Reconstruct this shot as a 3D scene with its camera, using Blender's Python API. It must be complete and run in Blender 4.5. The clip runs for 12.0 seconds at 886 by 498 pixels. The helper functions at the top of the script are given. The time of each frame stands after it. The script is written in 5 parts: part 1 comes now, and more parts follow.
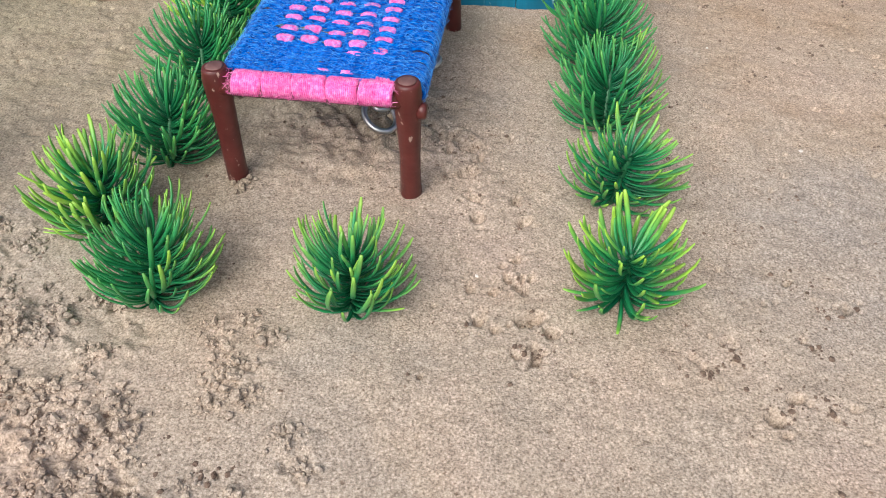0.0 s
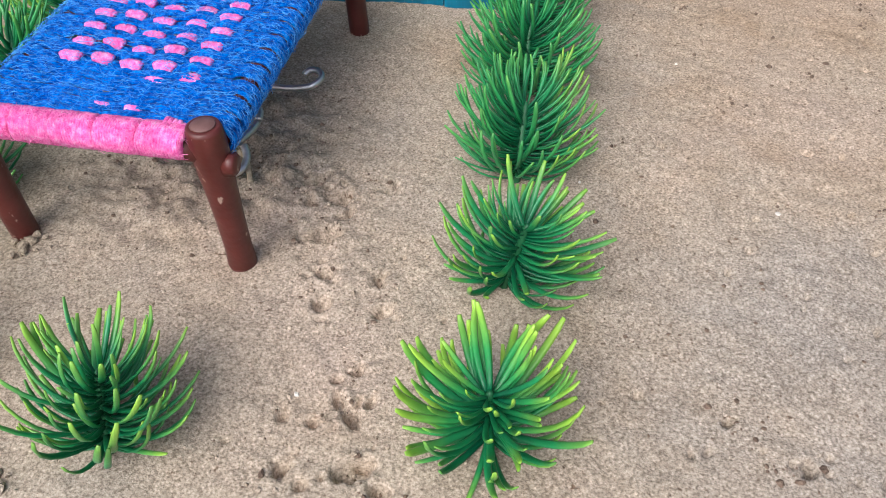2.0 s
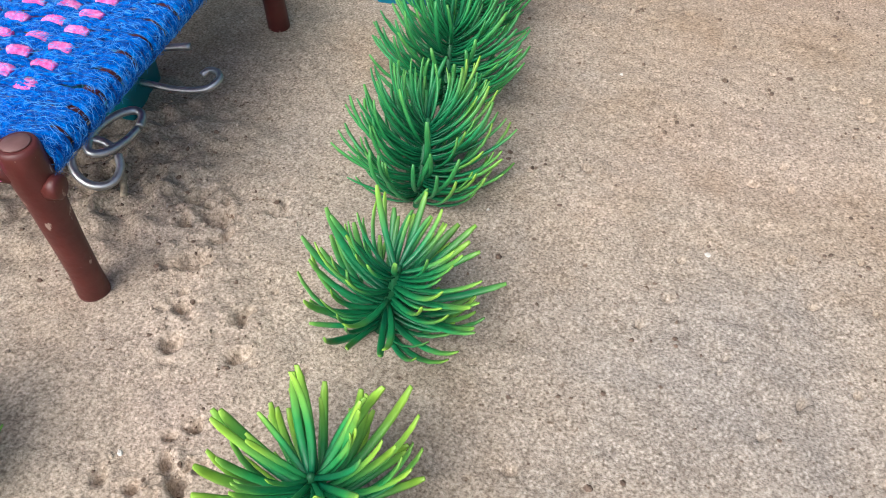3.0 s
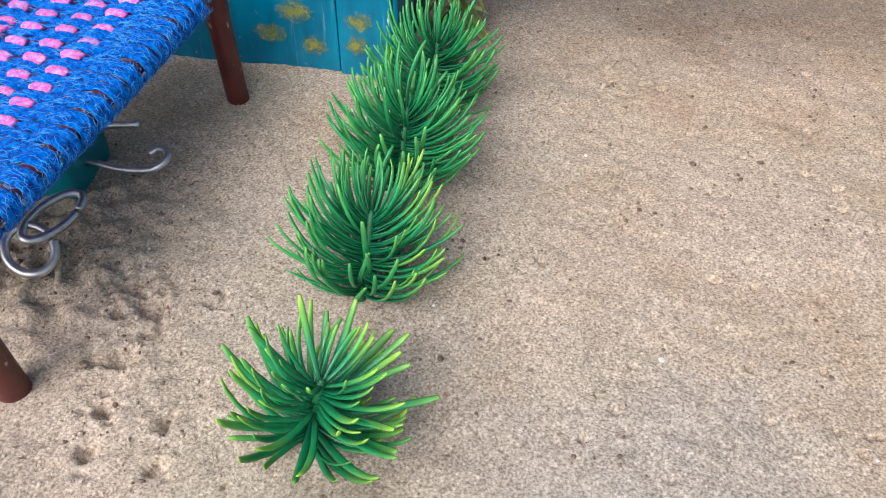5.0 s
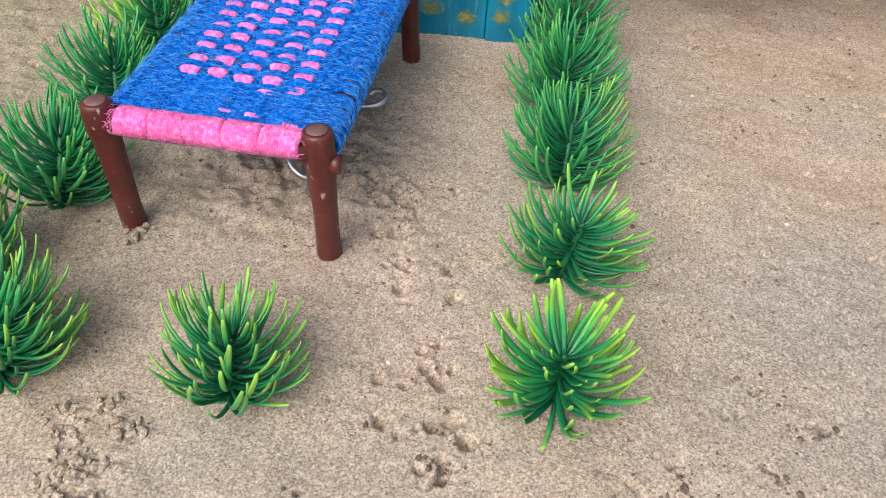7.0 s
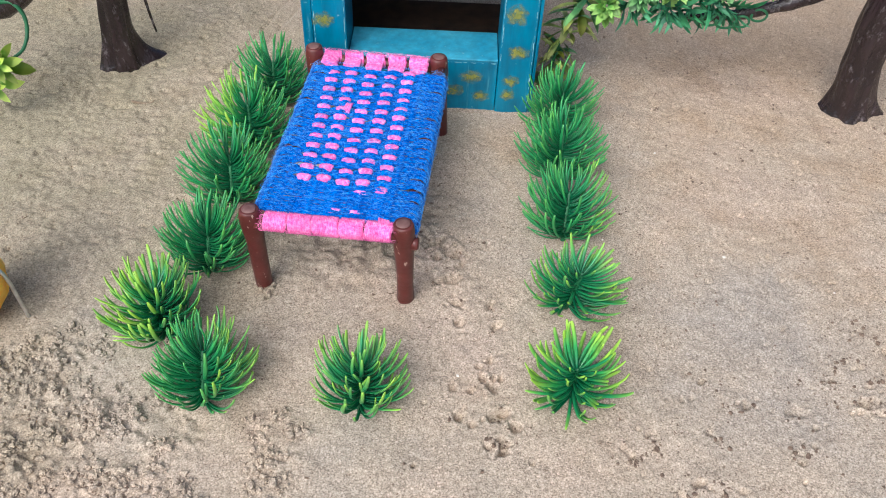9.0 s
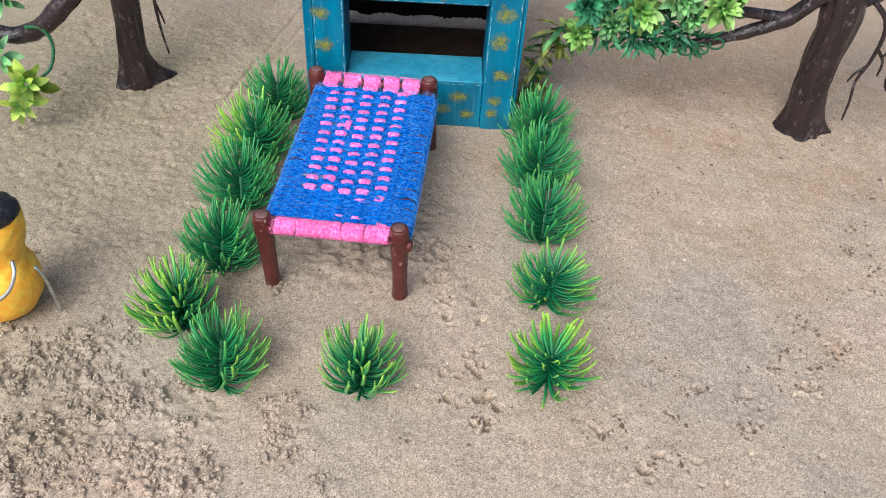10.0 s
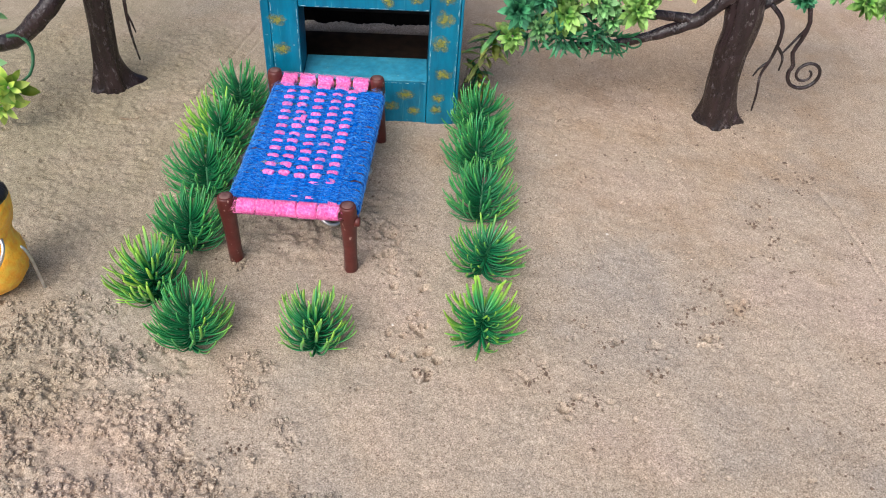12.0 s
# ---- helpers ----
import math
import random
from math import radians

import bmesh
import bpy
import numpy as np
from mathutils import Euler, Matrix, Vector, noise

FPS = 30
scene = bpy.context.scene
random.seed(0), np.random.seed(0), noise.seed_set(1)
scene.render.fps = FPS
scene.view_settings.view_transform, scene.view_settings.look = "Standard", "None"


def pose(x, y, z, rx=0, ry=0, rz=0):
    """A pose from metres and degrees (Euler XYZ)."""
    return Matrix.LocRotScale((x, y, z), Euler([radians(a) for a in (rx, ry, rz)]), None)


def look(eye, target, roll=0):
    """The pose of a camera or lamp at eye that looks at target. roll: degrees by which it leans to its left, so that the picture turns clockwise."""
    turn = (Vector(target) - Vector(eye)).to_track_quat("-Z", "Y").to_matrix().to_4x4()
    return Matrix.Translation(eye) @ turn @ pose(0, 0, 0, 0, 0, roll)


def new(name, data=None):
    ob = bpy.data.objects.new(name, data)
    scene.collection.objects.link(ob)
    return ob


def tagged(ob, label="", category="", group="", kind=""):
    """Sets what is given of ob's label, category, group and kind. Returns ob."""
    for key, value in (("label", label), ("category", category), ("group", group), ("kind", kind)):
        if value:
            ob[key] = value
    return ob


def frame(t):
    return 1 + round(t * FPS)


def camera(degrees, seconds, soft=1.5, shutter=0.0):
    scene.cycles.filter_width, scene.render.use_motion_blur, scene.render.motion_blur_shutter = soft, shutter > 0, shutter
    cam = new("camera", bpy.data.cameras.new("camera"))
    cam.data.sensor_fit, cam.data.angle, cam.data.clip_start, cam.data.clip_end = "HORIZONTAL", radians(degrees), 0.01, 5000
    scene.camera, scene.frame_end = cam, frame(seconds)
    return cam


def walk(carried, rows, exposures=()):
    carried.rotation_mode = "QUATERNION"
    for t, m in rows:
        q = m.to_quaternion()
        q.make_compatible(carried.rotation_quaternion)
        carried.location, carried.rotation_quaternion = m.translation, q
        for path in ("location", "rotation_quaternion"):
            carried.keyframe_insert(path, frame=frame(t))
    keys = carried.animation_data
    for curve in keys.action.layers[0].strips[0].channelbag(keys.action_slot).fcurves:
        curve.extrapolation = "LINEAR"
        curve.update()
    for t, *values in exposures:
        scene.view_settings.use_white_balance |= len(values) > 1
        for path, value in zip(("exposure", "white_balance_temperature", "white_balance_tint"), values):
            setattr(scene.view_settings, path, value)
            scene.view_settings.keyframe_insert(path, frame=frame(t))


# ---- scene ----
EXPOSURES = [(0.0, 0.34, 5900.0, 5.0), (2.5, 0.36, 5740.0, 4.0), (3.5, 0.52, 5740.0, 3.0), (5.5, 0.53, 5640.0, 4.0), (7.2, 0.38, 5920.0, 4.0), (9.0, 0.44, 5620.0, 3.0), (10.5, 0.31, 5780.0, 4.0), (12.0, 0.29, 5920.0, 6.0)]
cam = camera(56.56, 12.0, soft=1.0)
PATH = [
    (0, (0.00797, -0.03832, 0.30846), (0.00209, 0.25283, 0.03424), 1.54),
    (0.5, (0.03061, -0.01822, 0.30312), (0.02203, 0.27049, 0.02639), 0.47),
    (1, (0.05342, 0.02014, 0.29305), (0.04630, 0.30903, 0.01648), 0.42),
    (1.5, (0.07009, 0.05721, 0.27661), (0.05629, 0.34183, -0.00410), 0.44),
    (2, (0.09174, 0.09205, 0.26456), (0.06696, 0.37290, -0.01919), 0.55),
    (2.5, (0.11479, 0.11328, 0.25069), (0.07919, 0.39300, -0.03302), 0.47),
    (3, (0.14486, 0.14480, 0.25062), (0.10991, 0.41755, -0.03987), 1.02),
    (3.5, (0.15082, 0.17196, 0.25638), (0.11243, 0.44159, -0.03658), 1.15),
    (3.7, (0.15336, 0.19103, 0.26147), (0.11403, 0.46318, -0.02902), 0.80),
    (4.1, (0.15972, 0.20363, 0.26364), (0.11817, 0.47698, -0.02541), 0.70),
    (4.5, (0.16674, 0.19985, 0.26199), (0.12370, 0.47642, -0.02377), 0.70),
    (4.9, (0.16871, 0.18465, 0.26009), (0.12629, 0.46506, -0.02199), 0.97),
    (5.3, (0.15991, 0.16299, 0.26153), (0.12161, 0.44647, -0.01807), 1.69),
    (5.5, (0.15035, 0.14834, 0.26287), (0.11752, 0.43253, -0.01670), 2.74),
    (6, (0.12679, 0.11516, 0.27037), (0.10151, 0.40305, -0.00618), 3.73),
    (6.5, (0.10228, 0.07281, 0.27266), (0.08506, 0.36467, -0.00033), 3.99),
    (7, (0.05117, 0.03466, 0.28890), (0.03878, 0.32841, 0.01770), 3.66),
    (7.2, (0.03311, 0.02186, 0.29786), (0.02141, 0.31367, 0.02453), 3.54),
    (7.6, (0.00952, 0.00200, 0.32070), (0.00042, 0.29151, 0.04484), 3.21),
    (8, (0.00144, -0.01180, 0.35722), (-0.00514, 0.27283, 0.07625), 2.78),
    (8.4, (0.00207, -0.02512, 0.39615), (-0.00197, 0.25506, 0.11069), 2.48),
    (8.8, (0.00462, -0.04353, 0.42619), (0.00325, 0.23581, 0.13989), 2.51),
    (9, (0.00503, -0.05923, 0.45036), (0.00594, 0.22278, 0.16669), 2.70),
    (9.5, (0.00720, -0.09051, 0.47116), (0.01153, 0.19296, 0.18898), 3.09),
    (10, (-0.00005, -0.11612, 0.49404), (0.00835, 0.17081, 0.21548), 3.85),
    (10.5, (0.01481, -0.13762, 0.49945), (0.03026, 0.15101, 0.22295), 4.66),
    (11, (0.03376, -0.16326, 0.51107), (0.05580, 0.12696, 0.23669), 4.78),
    (11.5, (0.02356, -0.18736, 0.52181), (0.04570, 0.10433, 0.24900), 4.81),
    (12, (0.02658, -0.19862, 0.52572), (0.04622, 0.09376, 0.25345), 4.19),
]
walk(cam, [(t, look(eye, target, roll)) for t, eye, target, roll in PATH], EXPOSURES)

# ---- world and light ----
world = bpy.data.worlds.new("sky")
scene.world = world
world.use_nodes = True
wt = world.node_tree
sky = wt.nodes.new("ShaderNodeTexSky")
sky.sky_type = "NISHITA"
sky.sun_disc = False
SUN_UP, SUN_AZ = 48.0, 207.0          # degrees above the ground; degrees from +y towards +x
sky.sun_elevation, sky.sun_rotation = radians(SUN_UP), radians(SUN_AZ)
sky.air_density, sky.dust_density, sky.ozone_density = 0.45, 7.0, 0.3
wt.links.new(sky.outputs["Color"], wt.nodes["Background"].inputs["Color"])
wt.nodes["Background"].inputs["Strength"].default_value = 0.15
sun = new("sun", bpy.data.lights.new("sun", "SUN"))
sun.data.energy, sun.data.angle, sun.data.color = 0.72, radians(58), (1.0, 0.96, 0.90)
sd = Vector((math.sin(radians(SUN_AZ)) * math.cos(radians(SUN_UP)), math.cos(radians(SUN_AZ)) * math.cos(radians(SUN_UP)), math.sin(radians(SUN_UP))))
sun.matrix_basis = look(sd * 5, (0, 0, 0))


# ---- materials ----
def blank(name):
    m = bpy.data.materials.new(name)
    m.use_nodes = True
    return m, m.node_tree, m.node_tree.nodes["Principled BSDF"]


def node(nt, kind, **props):
    n = nt.nodes.new(kind)
    for key, value in props.items():
        n.inputs[key].default_value = value
    return n


def noise_node(nt, scale, detail=3.0, rough=0.55, coord=None, stretch=None):
    tc = nt.nodes.new("ShaderNodeTexCoord")
    n = node(nt, "ShaderNodeTexNoise", Scale=scale, Detail=detail, Roughness=rough)
    src = tc.outputs[coord or "Object"]
    if stretch:
        mp = nt.nodes.new("ShaderNodeMapping")
        mp.inputs["Scale"].default_value = stretch
        nt.links.new(src, mp.inputs["Vector"])
        src = mp.outputs["Vector"]
    nt.links.new(src, n.inputs["Vector"])
    return n


def ramp(nt, source, stops):
    r = nt.nodes.new("ShaderNodeValToRGB")
    el = r.color_ramp.elements
    while len(el) < len(stops):
        el.new(0.5)
    for e, (at, col) in zip(el, stops):
        e.position, e.color = at, (*col, 1.0) if len(col) == 3 else col
    nt.links.new(source, r.inputs["Fac"])
    return r


def grey(v):
    return (v, v, v)


def mix(nt, a, b, fac, blend="MIX"):
    m = nt.nodes.new("ShaderNodeMix")
    m.data_type, m.blend_type = "RGBA", blend
    for sock, value in ((m.inputs[6], a), (m.inputs[7], b), (m.inputs[0], fac)):
        if isinstance(value, (int, float)):
            sock.default_value = value
        elif isinstance(value, tuple):
            sock.default_value = (*value, 1.0)
        else:
            nt.links.new(value, sock)
    return m.outputs[2]


def bump(nt, bsdf, height, strength, distance, below=None):
    b = node(nt, "ShaderNodeBump", Strength=strength, Distance=distance)
    nt.links.new(height, b.inputs["Height"])
    if below:
        nt.links.new(below.outputs["Normal"], b.inputs["Normal"])
    nt.links.new(b.outputs["Normal"], bsdf.inputs["Normal"])
    return b


def make_sand():
    m, nt, bs = blank("sand")
    big = noise_node(nt, 5.0, 4, 0.6)
    mid = noise_node(nt, 42.0, 4, 0.6)
    grain = noise_node(nt, 860.0, 2, 0.5)
    fine = noise_node(nt, 1500.0, 2, 0.6)
    stain = noise_node(nt, 11.0, 5, 0.65)
    base = ramp(nt, big.outputs["Fac"], [(0.34, SAND_A), (0.50, SAND_B), (0.66, SAND_C)])
    tc = nt.nodes.new("ShaderNodeTexCoord")
    # olive sand round the far tree, darkened in colour for the shade there
    far = nt.nodes.new("ShaderNodeVectorMath")
    far.operation = "DISTANCE"
    far.inputs[1].default_value = (-0.44, 0.56, 0.0)
    nt.links.new(tc.outputs["Object"], far.inputs[0])
    shade_fall = nt.nodes.new("ShaderNodeMath")
    shade_fall.operation = "MULTIPLY_ADD"
    shade_fall.inputs[1].default_value = -1.5
    nt.links.new(far.outputs["Value"], shade_fall.inputs[0])
    nt.links.new(noise_node(nt, 9.0, 4, 0.6).outputs["Fac"], shade_fall.inputs[2])
    shade_fall2 = nt.nodes.new("ShaderNodeMath")
    shade_fall2.operation = "ADD"
    shade_fall2.inputs[1].default_value = 0.6
    nt.links.new(shade_fall.outputs["Value"], shade_fall2.inputs[0])
    far_shade = ramp(nt, shade_fall2.outputs["Value"], [(0.40, grey(0.0)), (0.90, grey(0.95))])
    # redder sand towards the tree by the house, its shade and warm bounce painted in
    far2 = nt.nodes.new("ShaderNodeVectorMath")
    far2.operation = "DISTANCE"
    far2.inputs[1].default_value = (0.36, 0.76, 0.0)
    nt.links.new(tc.outputs["Object"], far2.inputs[0])
    red = nt.nodes.new("ShaderNodeMath")
    red.operation = "MULTIPLY_ADD"
    red.inputs[1].default_value = -1.5
    nt.links.new(far2.outputs["Value"], red.inputs[0])
    nt.links.new(stain.outputs["Fac"], red.inputs[2])
    red2 = nt.nodes.new("ShaderNodeMath")
    red2.operation = "ADD"
    red2.inputs[1].default_value = 0.5
    nt.links.new(red.outputs["Value"], red2.inputs[0])
    warm_shade = ramp(nt, red2.outputs["Value"], [(0.38, grey(0.0)), (0.90, grey(0.75))])
    tint = ramp(nt, mid.outputs["Fac"], [(0.30, grey(0.90)), (0.70, grey(1.06))])
    c = mix(nt, base.outputs["Color"], (0.372, 0.326, 0.232), far_shade.outputs["Color"])
    c = mix(nt, c, (0.480, 0.355, 0.248), warm_shade.outputs["Color"])
    c = mix(nt, c, tint.outputs["Color"], 1.0, "MULTIPLY")
    # browner stains of a hand's width
    st = ramp(nt, stain.outputs["Fac"], [(0.50, grey(1.0)), (0.68, (0.86, 0.78, 0.68))])
    c = mix(nt, c, st.outputs["Color"], 0.4, "MULTIPLY")
    # single grains: each its own tone, dark in the gaps between them
    def grains(scale, gap, low, high):
        cells = node(nt, "ShaderNodeTexVoronoi", Scale=scale)
        wob = nt.nodes.new("ShaderNodeVectorMath")
        wob.operation = "MULTIPLY_ADD"
        wob.inputs[1].default_value = (0.0007, 0.0007, 0.0007)
        nt.links.new(noise_node(nt, scale * 0.8, 2, 0.5).outputs["Color"], wob.inputs[0])
        nt.links.new(tc.outputs["Object"], wob.inputs[2])
        nt.links.new(wob.outputs["Vector"], cells.inputs["Vector"])
        tone = ramp(nt, cells.outputs["Color"], [(0.05, low), (0.95, high)])
        rim = ramp(nt, cells.outputs["Distance"], [(0.36, grey(1.08)), (0.66, gap)])
        return mix(nt, tone.outputs["Color"], rim.outputs["Color"], 1.0, "MULTIPLY"), cells
    fine_col, cells = grains(880.0, (0.86, 0.84, 0.82), (0.74, 0.72, 0.70), grey(1.16))
    patchy = ramp(nt, noise_node(nt, 16.0, 4, 0.6).outputs["Fac"], [(0.36, grey(0.75)), (0.62, grey(1.0))])
    c = mix(nt, c, fine_col, patchy.outputs["Color"], "MULTIPLY")
    big_col, _ = grains(520.0, (0.90, 0.88, 0.87), (0.82, 0.80, 0.78), grey(1.18))
    c = mix(nt, c, big_col, 0.5, "MULTIPLY")
    # scattered dark grains
    dots = noise_node(nt, 330.0, 2, 0.5)
    dk = ramp(nt, dots.outputs["Fac"], [(0.29, (0.36, 0.28, 0.23)), (0.345, grey(1.0))])
    where = ramp(nt, noise_node(nt, 20.0, 3, 0.6).outputs["Fac"], [(0.42, grey(0.1)), (0.62, grey(0.9))])
    c = mix(nt, c, dk.outputs["Color"], where.outputs["Color"], "MULTIPLY")
    gaps = ramp(nt, grain.outputs["Fac"], [(0.36, (0.54, 0.53, 0.51)), (0.47, (0.87, 0.87, 0.85)), (0.60, (1.09, 1.10, 1.09))])
    c = mix(nt, c, gaps.outputs["Color"], 0.9, "MULTIPLY")
    spk2 = ramp(nt, fine.outputs["Fac"], [(0.30, grey(0.55)), (0.70, grey(1.40))])
    c = mix(nt, c, spk2.outputs["Color"], 0.25, "MULTIPLY")
    nt.links.new(c, bs.inputs["Base Color"])
    bs.inputs["Roughness"].default_value = 0.92
    bs.inputs["Specular IOR Level"].default_value = 0.25
    b1 = bump(nt, bs, mid.outputs["Fac"], 0.22, 0.004)
    b2 = bump(nt, bs, grain.outputs["Fac"], 0.35, 0.0009, b1)
    bump(nt, bs, fine.outputs["Fac"], 0.4, 0.0006, b2)
    return m


def make_needle(name, dark, middle, tip, at):
    """Moulded plastic needle, darker at the stem, sprayed lighter towards the tip; each needle a little different."""
    m, nt, bs = blank(name)
    uv = nt.nodes.new("ShaderNodeUVMap")
    sep = nt.nodes.new("ShaderNodeSeparateXYZ")
    nt.links.new(uv.outputs["UV"], sep.inputs["Vector"])
    info = nt.nodes.new("ShaderNodeObjectInfo")
    shift = node(nt, "ShaderNodeMapRange")
    shift.inputs["To Min"].default_value, shift.inputs["To Max"].default_value = -0.22, 0.14
    nt.links.new(info.outputs["Random"], shift.inputs["Value"])
    add = nt.nodes.new("ShaderNodeMath")
    add.operation = "ADD"
    nt.links.new(sep.outputs["Y"], add.inputs[0])
    nt.links.new(shift.outputs["Result"], add.inputs[1])
    r = ramp(nt, add.outputs["Value"], [(0.0, dark), (at * 0.62, middle), (at, tuple(0.45 * a + 0.55 * b for a, b in zip(tip, middle))), (min(at + 0.22, 1.0), tip)])
    n = noise_node(nt, 90.0, 3)
    var = ramp(nt, n.outputs["Fac"], [(0.3, grey(0.72)), (0.7, grey(1.22))])
    nt.links.new(mix(nt, r.outputs["Color"], var.outputs["Color"], 1.0, "MULTIPLY"), bs.inputs["Base Color"])
    bs.inputs["Roughness"].default_value = 0.34
    bs.inputs["Specular IOR Level"].default_value = 0.5
    f2 = noise_node(nt, 900.0, 2)
    bump(nt, bs, f2.outputs["Fac"], 0.25, 0.0004)
    return m


def make_leaf(name, inner, outer):
    m, nt, bs = blank(name)
    uv = nt.nodes.new("ShaderNodeUVMap")
    sep = nt.nodes.new("ShaderNodeSeparateXYZ")
    nt.links.new(uv.outputs["UV"], sep.inputs["Vector"])
    n = noise_node(nt, 60.0, 3)
    add = nt.nodes.new("ShaderNodeMath")
    add.operation = "MULTIPLY_ADD"
    add.inputs[1].default_value = 0.5
    nt.links.new(n.outputs["Fac"], add.inputs[0])
    nt.links.new(sep.outputs["Y"], add.inputs[2])
    r = ramp(nt, add.outputs["Value"], [(0.25, inner), (0.75, tuple((a + b) / 2 for a, b in zip(inner, outer))), (1.15 / 1.3, outer)])
    info = nt.nodes.new("ShaderNodeObjectInfo")
    v = ramp(nt, info.outputs["Random"], [(0.0, grey(0.55)), (1.0, (1.28, 1.22, 1.05))])
    nt.links.new(mix(nt, r.outputs["Color"], v.outputs["Color"], 1.0, "MULTIPLY"), bs.inputs["Base Color"])
    bs.inputs["Roughness"].default_value = 0.45
    return m


def make_wool(name, low, mid_c, high, stretch=None):
    m, nt, bs = blank(name)
    n = noise_node(nt, 420.0, 4, 0.65, stretch=stretch)
    big = noise_node(nt, 45.0, 3)
    r = ramp(nt, n.outputs["Fac"], [(0.28, low), (0.5, mid_c), (0.74, high)])
    v = ramp(nt, big.outputs["Fac"], [(0.3, grey(0.75)), (0.7, grey(1.15))])
    nt.links.new(mix(nt, r.outputs["Color"], v.outputs["Color"], 1.0, "MULTIPLY"), bs.inputs["Base Color"])
    bs.inputs["Roughness"].default_value = 0.95
    bs.inputs["Specular IOR Level"].default_value = 0.1
    bs.inputs["Sheen Weight"].default_value = 0.12
    bump(nt, bs, n.outputs["Fac"], 0.8, 0.0012)
    return m


def make_brown_paint():
    """Thick brown paint on a stick, chipped to pale wood in spots."""
    m, nt, bs = blank("brown_paint")
    n = noise_node(nt, 70.0, 4)
    chips = noise_node(nt, 260.0, 3, 0.6, stretch=(1.0, 1.0, 0.45))
    c = ramp(nt, n.outputs["Fac"], [(0.3, (0.070, 0.013, 0.011)), (0.7, (0.115, 0.024, 0.020))])
    k = ramp(nt, chips.outputs["Fac"], [(0.645, grey(0.0)), (0.70, grey(0.85))])
    nt.links.new(mix(nt, c.outputs["Color"], (0.42, 0.30, 0.24), k.outputs["Color"]), bs.inputs["Base Color"])
    bs.inputs["Roughness"].default_value = 0.42
    bump(nt, bs, n.outputs["Fac"], 0.4, 0.002)
    return m


def make_blue_paint(name, low, high):
    m, nt, bs = blank(name)
    n = noise_node(nt, 24.0, 4)
    streak = noise_node(nt, 120.0, 4, 0.6, stretch=(1.0, 1.0, 0.18))
    c = ramp(nt, n.outputs["Fac"], [(0.3, low), (0.7, high)])
    v = ramp(nt, streak.outputs["Fac"], [(0.30, grey(0.70)), (0.72, grey(1.30))])
    c2 = mix(nt, c.outputs["Color"], v.outputs["Color"], 0.8, "MULTIPLY")
    chips = noise_node(nt, 170.0, 3, 0.6)
    k = ramp(nt, chips.outputs["Fac"], [(0.67, grey(0.0)), (0.74, grey(0.8))])
    c2 = mix(nt, c2, (0.28, 0.45, 0.50), k.outputs["Color"])
    scrape = noise_node(nt, 190.0, 4, 0.7, stretch=(1.0, 1.0, 0.07))
    k2 = ramp(nt, scrape.outputs["Fac"], [(0.62, grey(0.0)), (0.72, grey(0.55))])
    nt.links.new(mix(nt, c2, (0.16, 0.42, 0.50), k2.outputs["Color"]), bs.inputs["Base Color"])
    bs.inputs["Roughness"].default_value = 0.36
    bump(nt, bs, streak.outputs["Fac"], 0.35, 0.0015)
    return m


def make_dab():
    """Sponged mustard paint, thin and broken at its rim."""
    m, nt, bs = blank("mustard_dab")
    n = noise_node(nt, 210.0, 4, 0.65)
    uv = nt.nodes.new("ShaderNodeUVMap")
    sep = nt.nodes.new("ShaderNodeSeparateXYZ")
    nt.links.new(uv.outputs["UV"], sep.inputs["Vector"])
    sub = nt.nodes.new("ShaderNodeMath")
    sub.operation = "SUBTRACT"
    nt.links.new(n.outputs["Fac"], sub.inputs[0])
    half = nt.nodes.new("ShaderNodeMath")
    half.operation = "MULTIPLY_ADD"
    half.inputs[1].default_value, half.inputs[2].default_value = 0.42, -0.10
    nt.links.new(sep.outputs["X"], half.inputs[0])
    nt.links.new(half.outputs["Value"], sub.inputs[1])
    a = ramp(nt, sub.outputs["Value"], [(0.14, grey(0.0)), (0.52, grey(0.72))])
    nt.links.new(a.outputs["Color"], bs.inputs["Alpha"])
    c = ramp(nt, n.outputs["Fac"], [(0.3, (0.13, 0.18, 0.03)), (0.7, (0.37, 0.35, 0.05))])
    nt.links.new(c.outputs["Color"], bs.inputs["Base Color"])
    bs.inputs["Roughness"].default_value = 0.5
    return m


def make_bark():
    """Dark brown moulded plastic bark with pale scuffs, which also paint in its glossy highlights."""
    m, nt, bs = blank("plastic_bark")
    n = noise_node(nt, 60.0, 5, 0.6, stretch=(1.0, 1.0, 0.4))
    c = ramp(nt, n.outputs["Fac"], [(0.3, (0.010, 0.007, 0.008)), (0.7, (0.032, 0.019, 0.021))])
    chips = noise_node(nt, 150.0, 5, 0.75, stretch=(1.0, 1.0, 0.55))
    # pale patches: scuffs, and grey-white glints put into the colour
    k = ramp(nt, chips.outputs["Fac"], [(0.57, grey(0.0)), (0.72, grey(0.5))])
    nt.links.new(mix(nt, c.outputs["Color"], (0.30, 0.27, 0.27), k.outputs["Color"]), bs.inputs["Base Color"])
    bs.inputs["Roughness"].default_value = 0.20
    bs.inputs["Specular IOR Level"].default_value = 0.55
    b1 = bump(nt, bs, n.outputs["Fac"], 0.8, 0.006)
    bump(nt, bs, chips.outputs["Fac"], 0.5, 0.002, b1)
    return m


